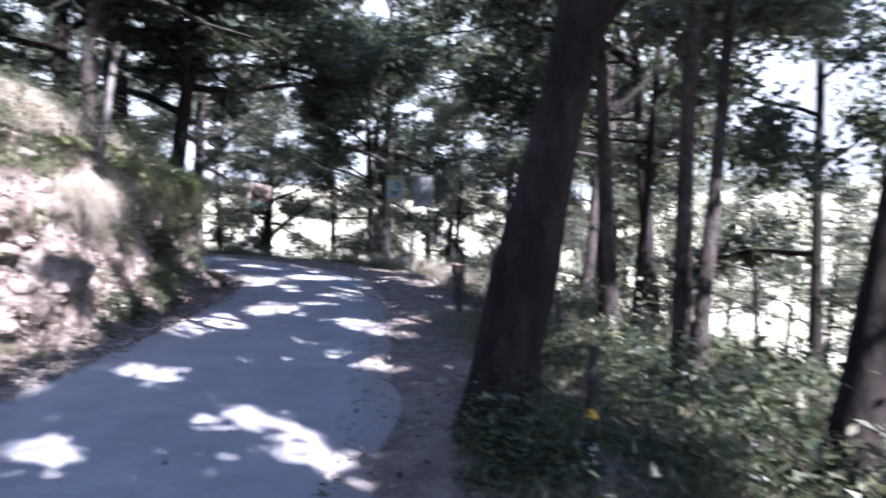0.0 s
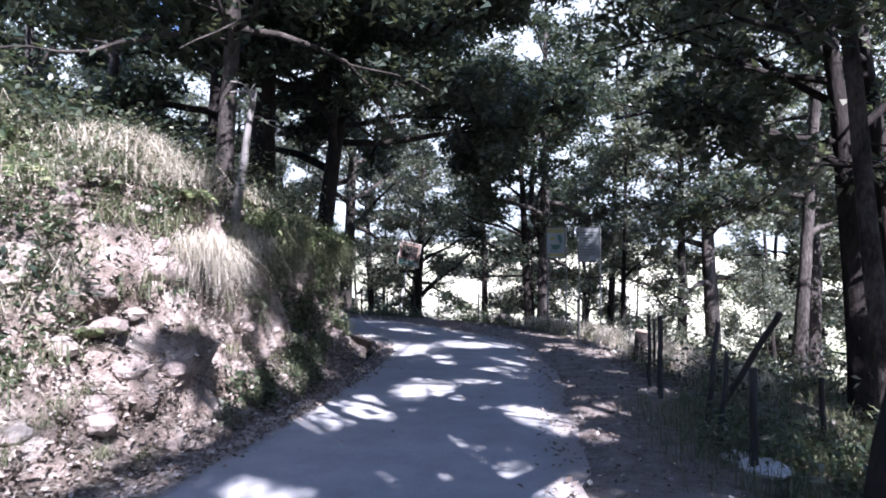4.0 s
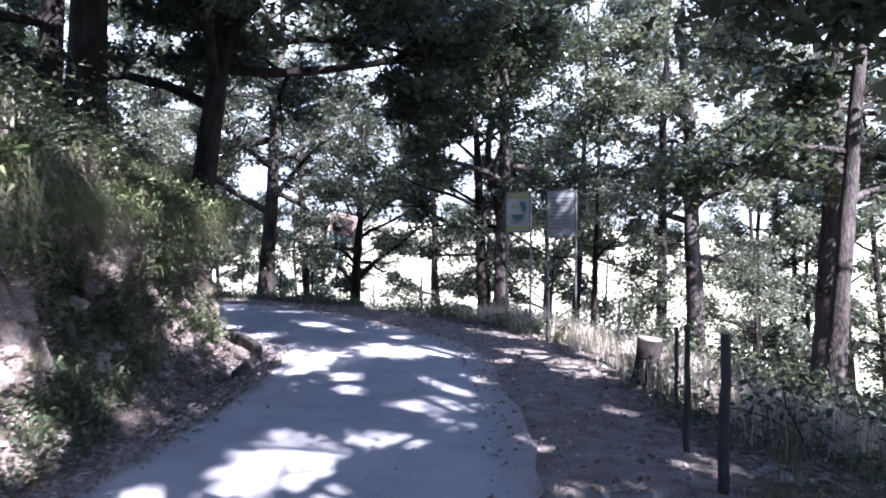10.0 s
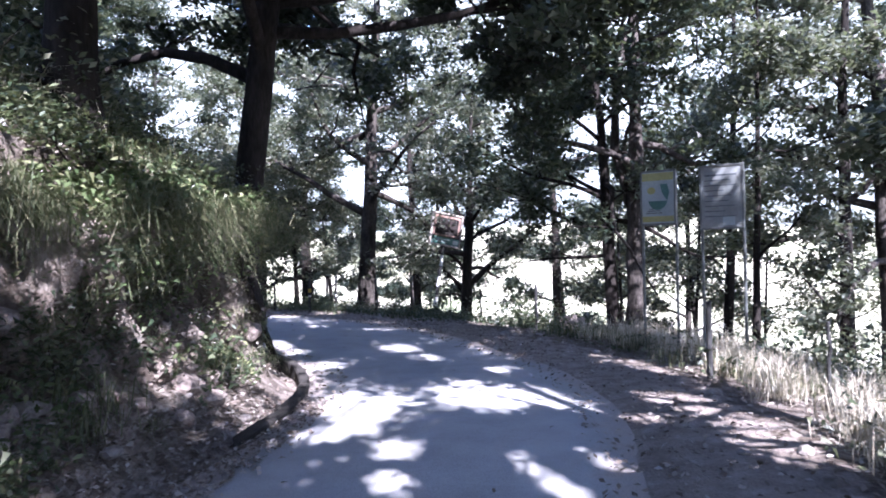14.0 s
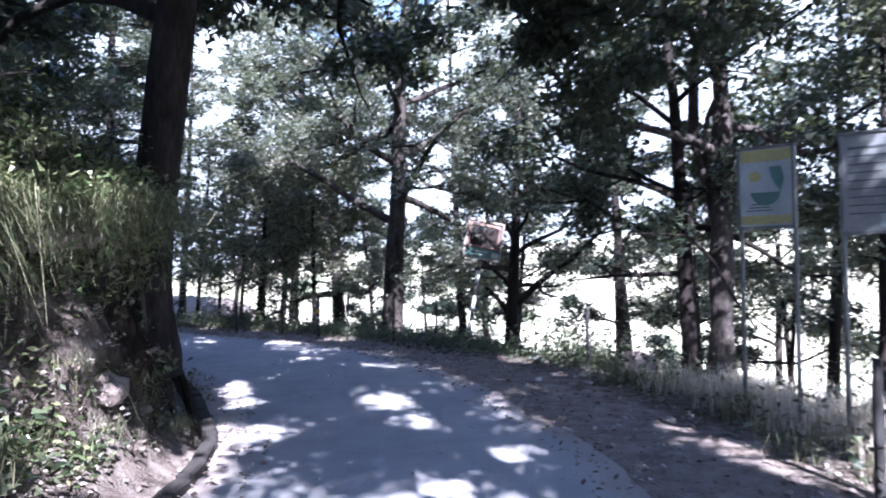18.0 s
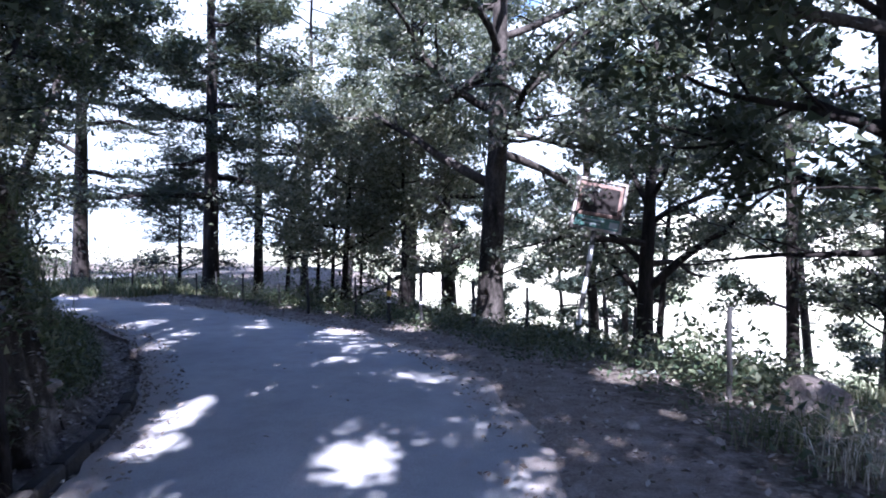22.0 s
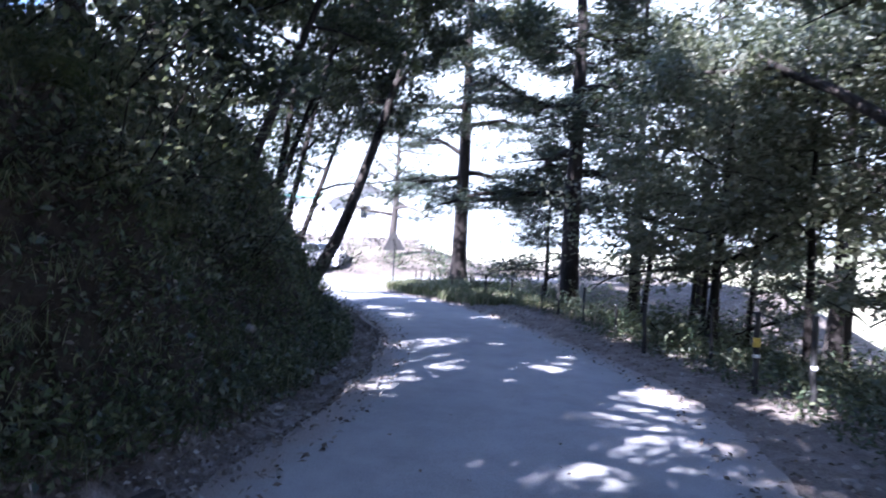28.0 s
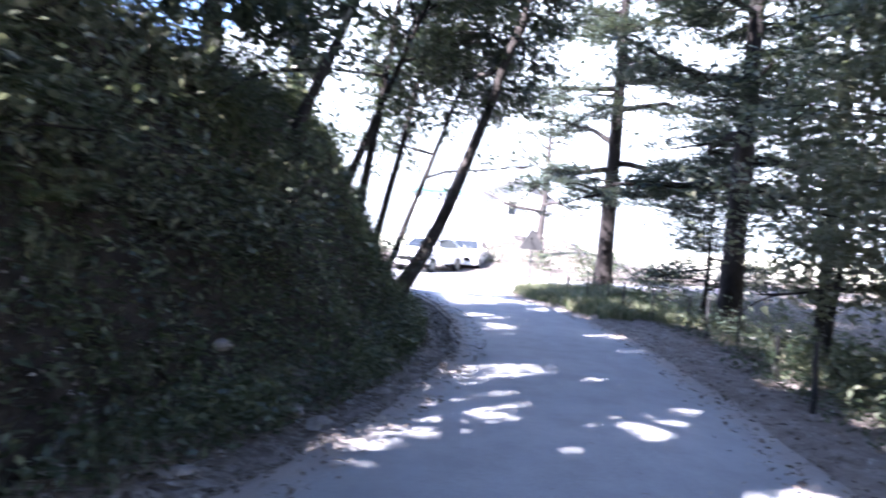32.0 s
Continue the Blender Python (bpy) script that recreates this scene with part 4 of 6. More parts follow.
def fern(seed):
    rng = np.random.default_rng(seed)
    thing = empty("fern", (0, 0, 0), "green fern with arching fronds growing on the bank", "fern", "ferns")
    for i in range(9):
        az = i * 0.7 + rng.uniform(-0.2, 0.2)
        L = rng.uniform(0.4, 0.7)
        t = np.linspace(0.05, 1, 14)
        r, z = L * t * 0.9, L * (0.9 * t - 0.95 * t ** 2) + 0.02
        mid = np.stack([np.cos(az) * r, np.sin(az) * r, z], -1)
        q = []
        for j in range(13):
            w = 0.13 * L * 2 * math.sin(math.pi * (0.1 + 0.9 * t[j]) ** 0.8) + 0.015
            s = np.array([-math.sin(az), math.cos(az), -0.25])
            f = (mid[j + 1] - mid[j]) * 0.75
            for sg in (1, -1):
                e = mid[j] + s * (1, 1, 1) * w * np.array([sg, sg, 1]) + f * 0.6
                q.append([mid[j], mid[j] + f, e + f * 0.3, e])
        part("frond", quads_mesh("frond", np.array(q), M_FERN), thing)
    return thing


rng = np.random.default_rng(8)
kinds = [shrub("leafy green shrub growing on the bank", 420, 0.8, 0.9, 0.10, 61, M_SHRUB), shrub("dark green shrub with dense small leaves", 520, 1.0, 1.1, 0.10, 62, M_LEAF),
         shrub("sparse dry shrub with pale yellowish leaves", 300, 0.8, 1.0, 0.09, 63, M_LEAF_LIGHT)]
places = list(scatter(46, (-15, -4, -3, 19), lambda dl, dr, x, y: (dl > 1.3) & (dl < 8.5) & (x > -10), rng)) + list(scatter(34, (-25, -8, 10, 23), lambda dl, dr, x, y: (dl > 0.9) & (dl < 6) & (x < -8), rng)) \
    + list(scatter(46, (-26, 9, 0, 34), lambda dl, dr, x, y: (dr > 1.8) & (dr < 6.5) & (dl < 0) & ((x > 0) | (x < -11)), rng))
used = set()
for i, pl in enumerate(places):
    k = i % 3 if i < 46 else (1 if i < 80 else (0, 1, 0, 2)[i % 4])
    s = rng.uniform(0.6, 1.25)
    m = pose(pl[0], pl[1], pl[2] - 0.03, 0, 0, rng.uniform(0, 360)) @ Matrix.Diagonal((s, s, s, 1))
    if k in used:
        copy_thing(kinds[k], m)
    else:
        kinds[k].matrix_basis = m
        used.add(k)
bush = shrub("broad green bush beside a fence post", 1500, 1.5, 0.8, 0.11, 64, M_SHRUB, "bush", "")
bush.matrix_basis = pose(-4.0, 25.2, ground_at(-4.0, 25.2))
f0 = fern(71)
for i, pl in enumerate(list(scatter(44, (-16, -3.5, -2, 22), lambda dl, dr, x, y: (dl > 0.9) & (dl < 4.5), rng)) + list(scatter(46, (-9, -4.2, 2, 11), lambda dl, dr, x, y: (dl > 0.9) & (dl < 4.0), rng))):
    s = rng.uniform(0.7, 1.2)
    m = pose(pl[0], pl[1], pl[2] - 0.02, rng.uniform(-12, 12), rng.uniform(5, 25), rng.uniform(0, 360)) @ Matrix.Diagonal((s, s, s, 1))
    if i == 0:
        f0.matrix_basis = m
    else:
        copy_thing(f0, m)

# shrubs and weeds crowning the edge of the bank before the bend
rng = np.random.default_rng(14)
for i, pl in enumerate(scatter(34, (-9.5, -4.4, 7.5, 19.5), lambda dl, dr, x, y: (dl > 1.15) & (dl < 2.6), rng)):
    s = rng.uniform(0.45, 0.85)
    copy_thing(kinds[(0, 2, 1, 0)[i % 4]], pose(pl[0], pl[1], pl[2] - 0.05, 0, 0, rng.uniform(0, 360)) @ Matrix.Diagonal((s, s, s * 0.8, 1)))
p = scatter(9000, (-9.5, -4, 10.6, 19.8), lambda dl, dr, x, y: (dl > 0.5) & (dl < 2.6) & (lumps(x, y, 1.9, 5.0) > -0.05), rng)
p[:, 2] += np.abs(rng.normal(0, 0.12, len(p)))
stuff("bank_edge_weeds", leaves(p, 0.075, rng, 0.5, 0.45, 0.6), M_FERN, "light green weeds hanging from the bank's edge", "weeds")
# dry grass hanging over the top edge of the bank
rng = np.random.default_rng(12)
p = scatter(30, (-9, -4, 8.0, 12.5), lambda dl, dr, x, y: (dl > 1.1) & (dl < 2.0), rng)
p[:, 2] += 0.02
stuff("hanging_dry_grass", blades(tufts(p, 130, 0.16, rng), 0.42, 0.004, rng, 1.4, 2.2), M_STRAW, "pale dry grass hanging over the bank's edge", "grass")


# overhanging lip of earth and roots along the top of the cut bank, with plants hanging from it
rng = np.random.default_rng(19)
lip_v, lip_f, lip_out, K = [], [], [], 9
tang = np.gradient(LEFT_LINE, axis=0)
tang /= np.linalg.norm(tang, axis=1)[:, None]
for p0, tg in zip(LEFT_LINE, tang):
    if not (7.6 < p0[1] < 18.2 and p0[0] > -7.0):
        continue
    nrm = np.array([-tg[1], tg[0]])
    ds = np.arange(0.4, 3.0, 0.05)
    hs = height(p0[0] + nrm[0] * ds, p0[1] + nrm[1] * ds)
    i = int(np.argmax(hs > 1.75))
    end = min(1.0, (p0[1] - 7.5) / 1.0, (18.4 - p0[1]) / 0.8)
    out = end * (0.06 + 0.42 * max(0.0, 0.7 + 1.2 * float(lumps(p0[0], p0[1], 1.9, 6.0))) + rng.uniform(-0.05, 0.05))
    z = hs[i] + 0.02 + 0.3 * float(lumps(p0[0], p0[1], 1.6, 2.0))
    for k in range(K):
        a = 2 * math.pi * k / K
        o = math.cos(a) * out + 0.04 * rng.normal()
        q = p0 + nrm * (ds[i] + 0.12 - o)
        lip_v.append((q[0], q[1], z + math.sin(a) * (0.12 + 0.22 * out) + 0.03 * rng.normal() - 0.12 * max(0, math.cos(a))))
    q = p0 + nrm * (ds[i] + 0.12 - out)
    lip_out.append((q[0], q[1], z))
for i in range(len(lip_v) // K - 1):
    for k in range(K):
        lip_f.append((i * K + k, i * K + (k + 1) % K, (i + 1) * K + (k + 1) % K, (i + 1) * K + k))
lip = new("bank_overhang", mesh_of("bank_overhang", lip_v, lip_f, M_SOIL, True))
tagged(lip, "overhanging lip of earth along the top of the cut bank", "bank", kind="structure")
lip_out = np.array(lip_out)
N = 46000
j = rng.integers(0, len(lip_out), N)
c = lip_out[j] + rng.normal(0, 1, (N, 3)) * (0.2, 0.26, 0.05)
c[:, 0] -= rng.uniform(0, 0.5, N)
c[:, 2] += 0.14 - np.abs(rng.normal(0, 0.34, N)) * (rng.uniform(0, 1, N) < 0.55) + np.abs(rng.normal(0, 0.13, N))
c = c[(lumps(c[:, 1], c[:, 2], 1.1, 3.0) > -0.25) & (c[:, 1] > 10.7)]
stuff("overhang_weeds", leaflets(c, 0.075, rng, 0.5, 0.5, 0.8), M_FERN, "light green weeds and ferns hanging from the bank's lip", "weeds")
j = rng.integers(0, len(lip_out), 90)
c = lip_out[j] + rng.normal(0, 1, (90, 3)) * (0.08, 0.2, 0.03)
c = c[c[:, 1] > 10.9]
stuff("overhang_grass", blades(tufts(c, 110, 0.12, rng), 0.44, 0.0035, rng, 1.6, 2.8), M_GRASS, "yellow-green grass drooping over the bank's lip", "grass")
early = lip_out[(lip_out[:, 1] > 7.9) & (lip_out[:, 1] < 11.0)]
c = early[rng.integers(0, len(early), 30)] + rng.normal(0, 1, (30, 3)) * (0.1, 0.15, 0.04)
stuff("overhang_straw", blades(tufts(c, 130, 0.1, rng), 0.34, 0.0025, rng, 1.5, 2.9), M_STRAW, "pale straw hanging in tufts over the clay bank", "grass")
# ferns, dry grass and fallen leaves caught on the broken face below the lip
face = (worn > 0.3) & (gy > 3.5) & (gy < 18.6) & (gx > -7.6)
site = np.stack([gx[face], gy[face], gz[face]], -1)
pick = site[rng.integers(0, len(site), 420)]
pick = pick[lumps(pick[:, 1], pick[:, 2], 2.1, 1.0) > np.where(pick[:, 1] < 10.6, 0.15, -0.15)]
j = rng.integers(0, len(pick), 26000)
c = pick[j] + rng.normal(0, 1, (26000, 3)) * (0.07, 0.12, 0.09) + (0.04, 0, 0)
stuff("face_weeds", leaflets(c, 0.07, rng, 0.4, 0.5, 0.9), M_SHRUB, "small leafy weeds clinging to the broken bank", "weeds")
pick = site[rng.integers(0, len(site), 150)] + (0.04, 0, 0)
stuff("face_grass", blades(tufts(pick, 40, 0.05, rng), 0.2, 0.0025, rng, 1.9, 3.2), M_GRASS, "dry grass and rootlets hanging on the broken bank", "grass")
c = site[rng.integers(0, len(site), 15000)] + rng.normal(0, 1, (15000, 3)) * (0.03, 0.05, 0.03) + (0.03, 0, 0.01)
stuff("face_litter", leaves(c, 0.055, rng, 0.8, 0.6), M_LITTER, "dry leaves caught on the ledges of the bank", "leaf litter")
# thin roots hanging below the lip
hang = empty("hanging_roots", tuple(lip_out[len(lip_out) // 2]), "thin bare roots hanging from the bank's lip", "roots")
base = lip_out[len(lip_out) // 2]
for i in range(26):
    s = lip_out[rng.integers(0, len(lip_out))] - base + np.array([-0.1, 0, -0.1])
    pr = np.array([s + np.array([0.05 * math.sin(2.2 * f + i) - 0.15 * f, 0.1 * math.sin(3 * f + 2 * i), -0.75 * f]) for f in np.linspace(0, 1, 6)])
    part("root", joined("root", [tube(pr, np.linspace(0.016, 0.004, 6), 5)], M_BARK_GREY), hang)

# weeds and grass at the verge round the great tree's foot
rng = np.random.default_rng(23)
p = scatter(17000, (0.3, 4.2, 2.6, 9.0), lambda dl, dr, x, y: (dr > 0.9) & (dr < 4.2) & (lumps(x, y, 1.4, 1.0) > -0.1) & ((x - 1.05) ** 2 + (y - 3.3) ** 2 > 0.35), rng)
p[:, 2] += np.abs(rng.normal(0, 0.2, len(p)))
stuff("verge_weeds", leaflets(p, 0.06, rng, 0.5, 0.5, 0.3), M_SHRUB, "leafy weeds round the foot of the great oak", "weeds")
p = scatter(300, (0.3, 6, 2.6, 11.0), lambda dl, dr, x, y: (dr > 0.7) & (dr < 5.8), rng)
stuff("verge_grass", blades(tufts(p, 40, 0.14, rng), 0.3, 0.0035, rng, 0.8, 0.9), M_GRASS, "green grass on the slope below the great oak", "grass")

c = rng.normal(0, 1, (3200, 3)) * (0.24, 0.22, 0.0) + (0.62, 3.62, 0)
c = c[-side(c[:, 0], c[:, 1], RIGHT_LINE) > 0.35]
c[:, 2] = height(c[:, 0], c[:, 1]) + np.abs(rng.normal(0, 0.17, len(c)))
stuff("foot_weeds", leaflets(c, 0.055, rng, 0.5, 0.5, 0.2), M_SHRUB, "dark weeds hiding the foot of the great oak", "weeds")
# bushes high on the shaded bank, their pale leaf colour standing in for sunlight
rng = np.random.default_rng(29)
for i, pl in enumerate(scatter(18, (-12, -7, 14, 22), lambda dl, dr, x, y: (dl > 1.5) & (dl < 3.2), rng)):
    s = rng.uniform(0.8, 1.3)
    copy_thing(kinds[2 if i % 3 else 0], pose(pl[0], pl[1], pl[2] - 0.05, 0, 0, rng.uniform(0, 360)) @ Matrix.Diagonal((s, s, s, 1)))

# dry stalks and pale withered weeds standing thick on the open slope above the road's start
rng = np.random.default_rng(33)
p = scatter(52000, (-13, -4, 0, 11.5), lambda dl, dr, x, y: (dl > 0.8) & (dl < 9) & (lumps(x, y, 1.7, 8.0) > -0.35), rng)
p[:, 2] += np.abs(rng.normal(0, 0.16, len(p)))
stuff("withered_weeds", leaflets(p, 0.05, rng, 0.2, 0.36, -0.3), M_STRAW, "pale withered weeds and stalks on the sunlit slope", "weeds")
for i, pl in enumerate(scatter(30, (-16, -8, -1, 15), lambda dl, dr, x, y: (dl > 4.2) & (dl < 11), rng)):
    s = rng.uniform(1.0, 1.7)
    copy_thing(kinds[(0, 2, 0, 1)[i % 4]], pose(pl[0], pl[1], pl[2] - 0.05, 0, 0, rng.uniform(0, 360)) @ Matrix.Diagonal((s, s, s, 1)))
# dark ferns and bushes low on the bank at the start
for i, pl in enumerate(scatter(22, (-8, -4, -1.5, 3.6), lambda dl, dr, x, y: (dl > 0.5) & (dl < 3.2), rng)):
    s = rng.uniform(0.7, 1.2)
    copy_thing(kinds[1] if i % 2 else f0, pose(pl[0], pl[1], pl[2] - 0.03, 0, 0, rng.uniform(0, 360)) @ Matrix.Diagonal((s, s, s, 1)))
# weeds thick along the fence past the bend
p = scatter(9000, (-16, -3, 22, 30), lambda dl, dr, x, y: (dr > 0.75) & (dr < 3.4) & (x < -5.5) & (lumps(x, y, 1.3, 9.0) + 0.5 * (dr - 1) > -0.35), rng)
p[:, 2] += np.abs(rng.normal(0, 0.17, len(p)))
stuff("fence_weeds", leaves(p, 0.085, rng, 0.5, 0.45, 0.3), M_SHRUB, "leafy green weeds growing thick along the fence", "weeds")

# a tangle of bushes crowning the shaded bank, sunlight put into their pale leaves
for i, (x, y, s) in enumerate(((-9.7, 19.2, 0.8), (-10.3, 19.4, 1.0), (-10.8, 19.0, 1.2), (-10.9, 19.6, 0.9), (-11.4, 19.7, 1.0), (-11.4, 19.2, 1.2), (-12.0, 20.0, 0.9), (-12.0, 19.5, 1.2), (-12.6, 20.2, 1.0), (-12.7, 19.7, 1.2), (-13.3, 20.5, 1.0), (-13.4, 19.9, 1.3), (-14.0, 20.6, 1.0), (-14.6, 20.8, 1.0), (-11.7, 19.9, 0.8), (-12.3, 20.1, 0.8))):
    copy_thing(kinds[2 if i % 4 else 0], pose(x, y, ground_at(x, y) - 0.08, 0, 0, 67 * i) @ Matrix.Diagonal((s, s, s, 1)))


# ---- small built things ----
def box_mesh(name, size, mat, bevel=0.004, at=(0, 0, 0)):
    bm = bmesh.new()
    bmesh.ops.create_cube(bm, size=1.0)
    bmesh.ops.scale(bm, vec=size, verts=bm.verts)
    bmesh.ops.translate(bm, vec=at, verts=bm.verts)
    if bevel:
        bmesh.ops.bevel(bm, geom=bm.edges, offset=min(bevel, min(size) * 0.3), segments=1, affect="EDGES")
    me = bpy.data.meshes.new(name)
    bm.to_mesh(me)
    bm.free()
    me.materials.append(mat)
    return me


def rod(name, a, b, r, mat, n=10, r2=None):
    a, b = np.array(a, float), np.array(b, float)
    pts = np.linspace(a, b, 5)
    v, f = tube(pts, np.linspace(r, r if r2 is None else r2, 5), n)
    f.append(tuple(range(n))[::-1])
    return mesh_of(name, v, f, mat)


def fence_post(x, y, tall, r=0.045, tilt=(0, 0), bands=(), label="weathered black wooden fence post beside the road", cap=False):
    z = ground_at(x, y)
    thing = empty("fence_post", (x, y, z), label, "fence post", "roadside fence posts")
    rng = np.random.default_rng(int(abs(x * 100) + abs(y * 10)))
    r = r * 0.72
    top = np.array([tilt[0], tilt[1], tall])
    pts = np.linspace(np.array([-tilt[0] * 0.2, -tilt[1] * 0.2, -0.2]), top, 9) + rng.normal(0, 0.006, (9, 3))
    v, f = tube(pts, np.linspace(r * 1.08, r * 0.9, 9), 9, 0.06, rng, x)
    part("post", mesh_of("post", v, f, M_POST), thing)
    for lo, hi, mat, nm in bands:
        a, b = top * lo, top * hi
        part(nm, rod(nm, a, b, r * 1.14, mat, 12), thing, "yellow painted band" if mat is M_YELLOW else "white painted band")
    return thing


WB = ((0.05, 0.22, M_WHITE, "band"),)
for args in ((1.04, 3.68, 0.72, 0.05, (0, 0), ((0.03, 0.18, M_WHITE, "band"), (0.42, 0.5, M_YELLOW, "band"))), (0.84, 4.42, 0.7, 0.022), (0.95, 7.7, 0.85, 0.05), (0.9, 8.75, 0.85, 0.035, (0.08, 0)),
             (0.92, 9.45, 1.1, 0.04, (0.12, 0.0)), (0.62, 10.9, 1.05, 0.05), (0.58, 11.8, 1.0, 0.035), (0.84, 13.4, 0.85, 0.03),
             (0.75, 17.2, 0.9, 0.03), (1.9, 9.0, 0.7, 0.04), (-0.35, 18.1, 0.95, 0.05), (-3.6, 24.35, 1.05, 0.045), (-5.3, 25.9, 0.9, 0.03), (-6.3, 26.5, 0.8, 0.03), (-7.35, 26.3, 0.95, 0.04),
             (-8.25, 26.0, 0.95, 0.045, (0, 0), ((0.34, 0.39, M_WHITE, "band"),)), (-9.5, 26.1, 1.0, 0.045, (0, 0), ((0.45, 0.49, M_WHITE, "band"),)),
             (-10.35, 26.15, 0.95, 0.05, (0, 0), ((0.57, 0.68, M_YELLOW, "band"), (0.44, 0.48, M_WHITE, "band"))), (-11.9, 26.8, 0.85, 0.035), (-13.2, 26.6, 0.75, 0.045), (-14.8, 27.1, 0.6, 0.04, (0, 0), ()),
             (-17.2, 27.8, 0.75, 0.04), (-18.6, 27.9, 0.75, 0.035), (-19.9, 28.1, 0.7, 0.035), (-21.4, 27.9, 0.7, 0.035), (-22.9, 27.7, 0.75, 0.045), (-24.2, 27.7, 0.65, 0.03), (-25.2, 27.4, 0.65, 0.03), (-26.2, 27.1, 0.65, 0.03),
             (-27.1, 26.9, 0.65, 0.03), (-27.9, 26.9, 0.6, 0.03), (-28.4, 27.6, 0.6, 0.03), (-28.7, 28.4, 0.6, 0.03)):
    fence_post(*args)
slant = fence_post(1.15, 10.1, 1.25, 0.05, (0.55, -0.5), label="black wooden post leaning far over beside the fence")

M_BOARD = surface("weathered_board_paint", (0.25, 0.30, 0.305), (0.35, 0.395, 0.395), 3.0, 30.0, 0.5, 0.1, 0.002, vary=0.15)
M_GREYBOARD = surface("grey_faded_board", (0.17, 0.185, 0.185), (0.26, 0.275, 0.27), 3.0, 30.0, 0.5, 0.1, 0.002, vary=0.2)
M_GREEN = surface("faded_green_paint", (0.04, 0.12, 0.105), (0.08, 0.18, 0.155), 4.0, 30.0, 0.5, 0.1, 0.002)
M_OLIVE = surface("faded_yellow_green_paint", (0.28, 0.28, 0.10), (0.38, 0.37, 0.16), 4.0, 30.0, 0.5, 0.1, 0.002)
M_INK = surface("dark_lettering", (0.05, 0.06, 0.07), (0.10, 0.11, 0.12), 4.0, 30.0, 0.6, 0.0, 0.001)
M_RUST = surface("rusty_red_frame", (0.14, 0.09, 0.075), (0.26, 0.18, 0.15), 6.0, 40.0, 0.8, 0.4, 0.003)
M_BLACK = surface("black_board_face", (0.012, 0.011, 0.011), (0.03, 0.024, 0.022), 3.0, 30.0, 0.8, 0.1, 0.002)


def frame_bars(thing, w, h, z, bar, deep, mat, y=0.0):
    for nm, size, at in (("frame_bar", (w + 2 * bar, deep, bar), (0, y, z + h + bar / 2)), ("frame_bar", (w + 2 * bar, deep, bar), (0, y, z - bar / 2)),
                         ("frame_bar", (bar, deep, h), (-w / 2 - bar / 2, y, z + h / 2)), ("frame_bar", (bar, deep, h), (w / 2 + bar / 2, y, z + h / 2))):
        part(nm, box_mesh(nm, size, mat, 0.004, at), thing)


def disc_piece(pts, depth, mat, name):
    """A flat painted shape standing 2 mm proud."""
    v = [(x, -depth, z) for x, z in pts] + [(x, 0, z) for x, z in pts]
    n = len(pts)
    f = [tuple(range(n))] + [(i, i + n, (i + 1) % n + n, (i + 1) % n) for i in range(n)]
    return mesh_of(name, v, f, mat)


def notice_board(at, rz, w, h, z, label, face, pictures):
    x, y = at
    thing = empty("notice_board", (x, y, ground_at(x, y)), label, "sign", "notice boards on two poles", rz)
    part("panel", box_mesh("panel", (w, 0.025, h), face, 0.003, (0, 0, z + h / 2)), thing)
    frame_bars(thing, w, h, z, 0.03, 0.05, M_STEEL)
    for sx in (-1, 1):
        part("pole", rod("pole", (sx * (w / 2 + 0.012), 0.05, -0.25), (sx * (w / 2 + 0.012), 0.05, z + h), 0.022, M_STEEL), thing, "thin dark metal pole")
    pictures(thing, w, h, z)
    return thing


def picture_a(thing, w, h, z):
    part("top_band", box_mesh("top_band", (w * 0.98, 0.006, h * 0.15), M_OLIVE, 0.001, (0, -0.0155, z + h * 0.91)), thing, "faded yellow-green band")
    part("bottom_band", box_mesh("bottom_band", (w * 0.98, 0.006, h * 0.11), M_OLIVE, 0.001, (0, -0.0155, z + h * 0.08)), thing, "faded yellow-green band")
    def place(me):
        return part(me.name, me, thing)
    arc = [(math.cos(a) * w * 0.30, z + h * 0.47 + math.sin(a) * w * 0.34) for a in np.linspace(3.3, 6.1, 10)]
    o = place(disc_piece(arc, 0.006, M_GREEN, "green_bowl_shape"))
    o.matrix_basis = pose(0, -0.0125, 0)
    wing = [(w * 0.08, z + h * 0.76), (w * 0.30, z + h * 0.76), (w * 0.36, z + h * 0.6), (w * 0.30, z + h * 0.44), (w * 0.20, z + h * 0.52), (w * 0.12, z + h * 0.62)]
    o = place(disc_piece(wing, 0.006, M_GREEN, "dark_green_wing_shape"))
    o.matrix_basis = pose(0, -0.0125, 0)
    blob = [(-w * 0.30 + math.cos(a) * w * 0.13 + w * 0.10, z + h * 0.64 + math.sin(a) * h * 0.07) for a in np.linspace(0, 6.28, 12)[:-1]]
    o = place(disc_piece(blob, 0.006, M_OLIVE, "yellow_patch"))
    o.matrix_basis = pose(0, -0.0125, 0)
    for i in range(3):
        part("lettering", box_mesh("lettering", (w * (0.5 - 0.1 * i), 0.004, 0.012), M_INK, 0, (-w * 0.12, -0.0145, z + h * (0.2 + 0.04 * i))), thing, "unreadable line of writing")


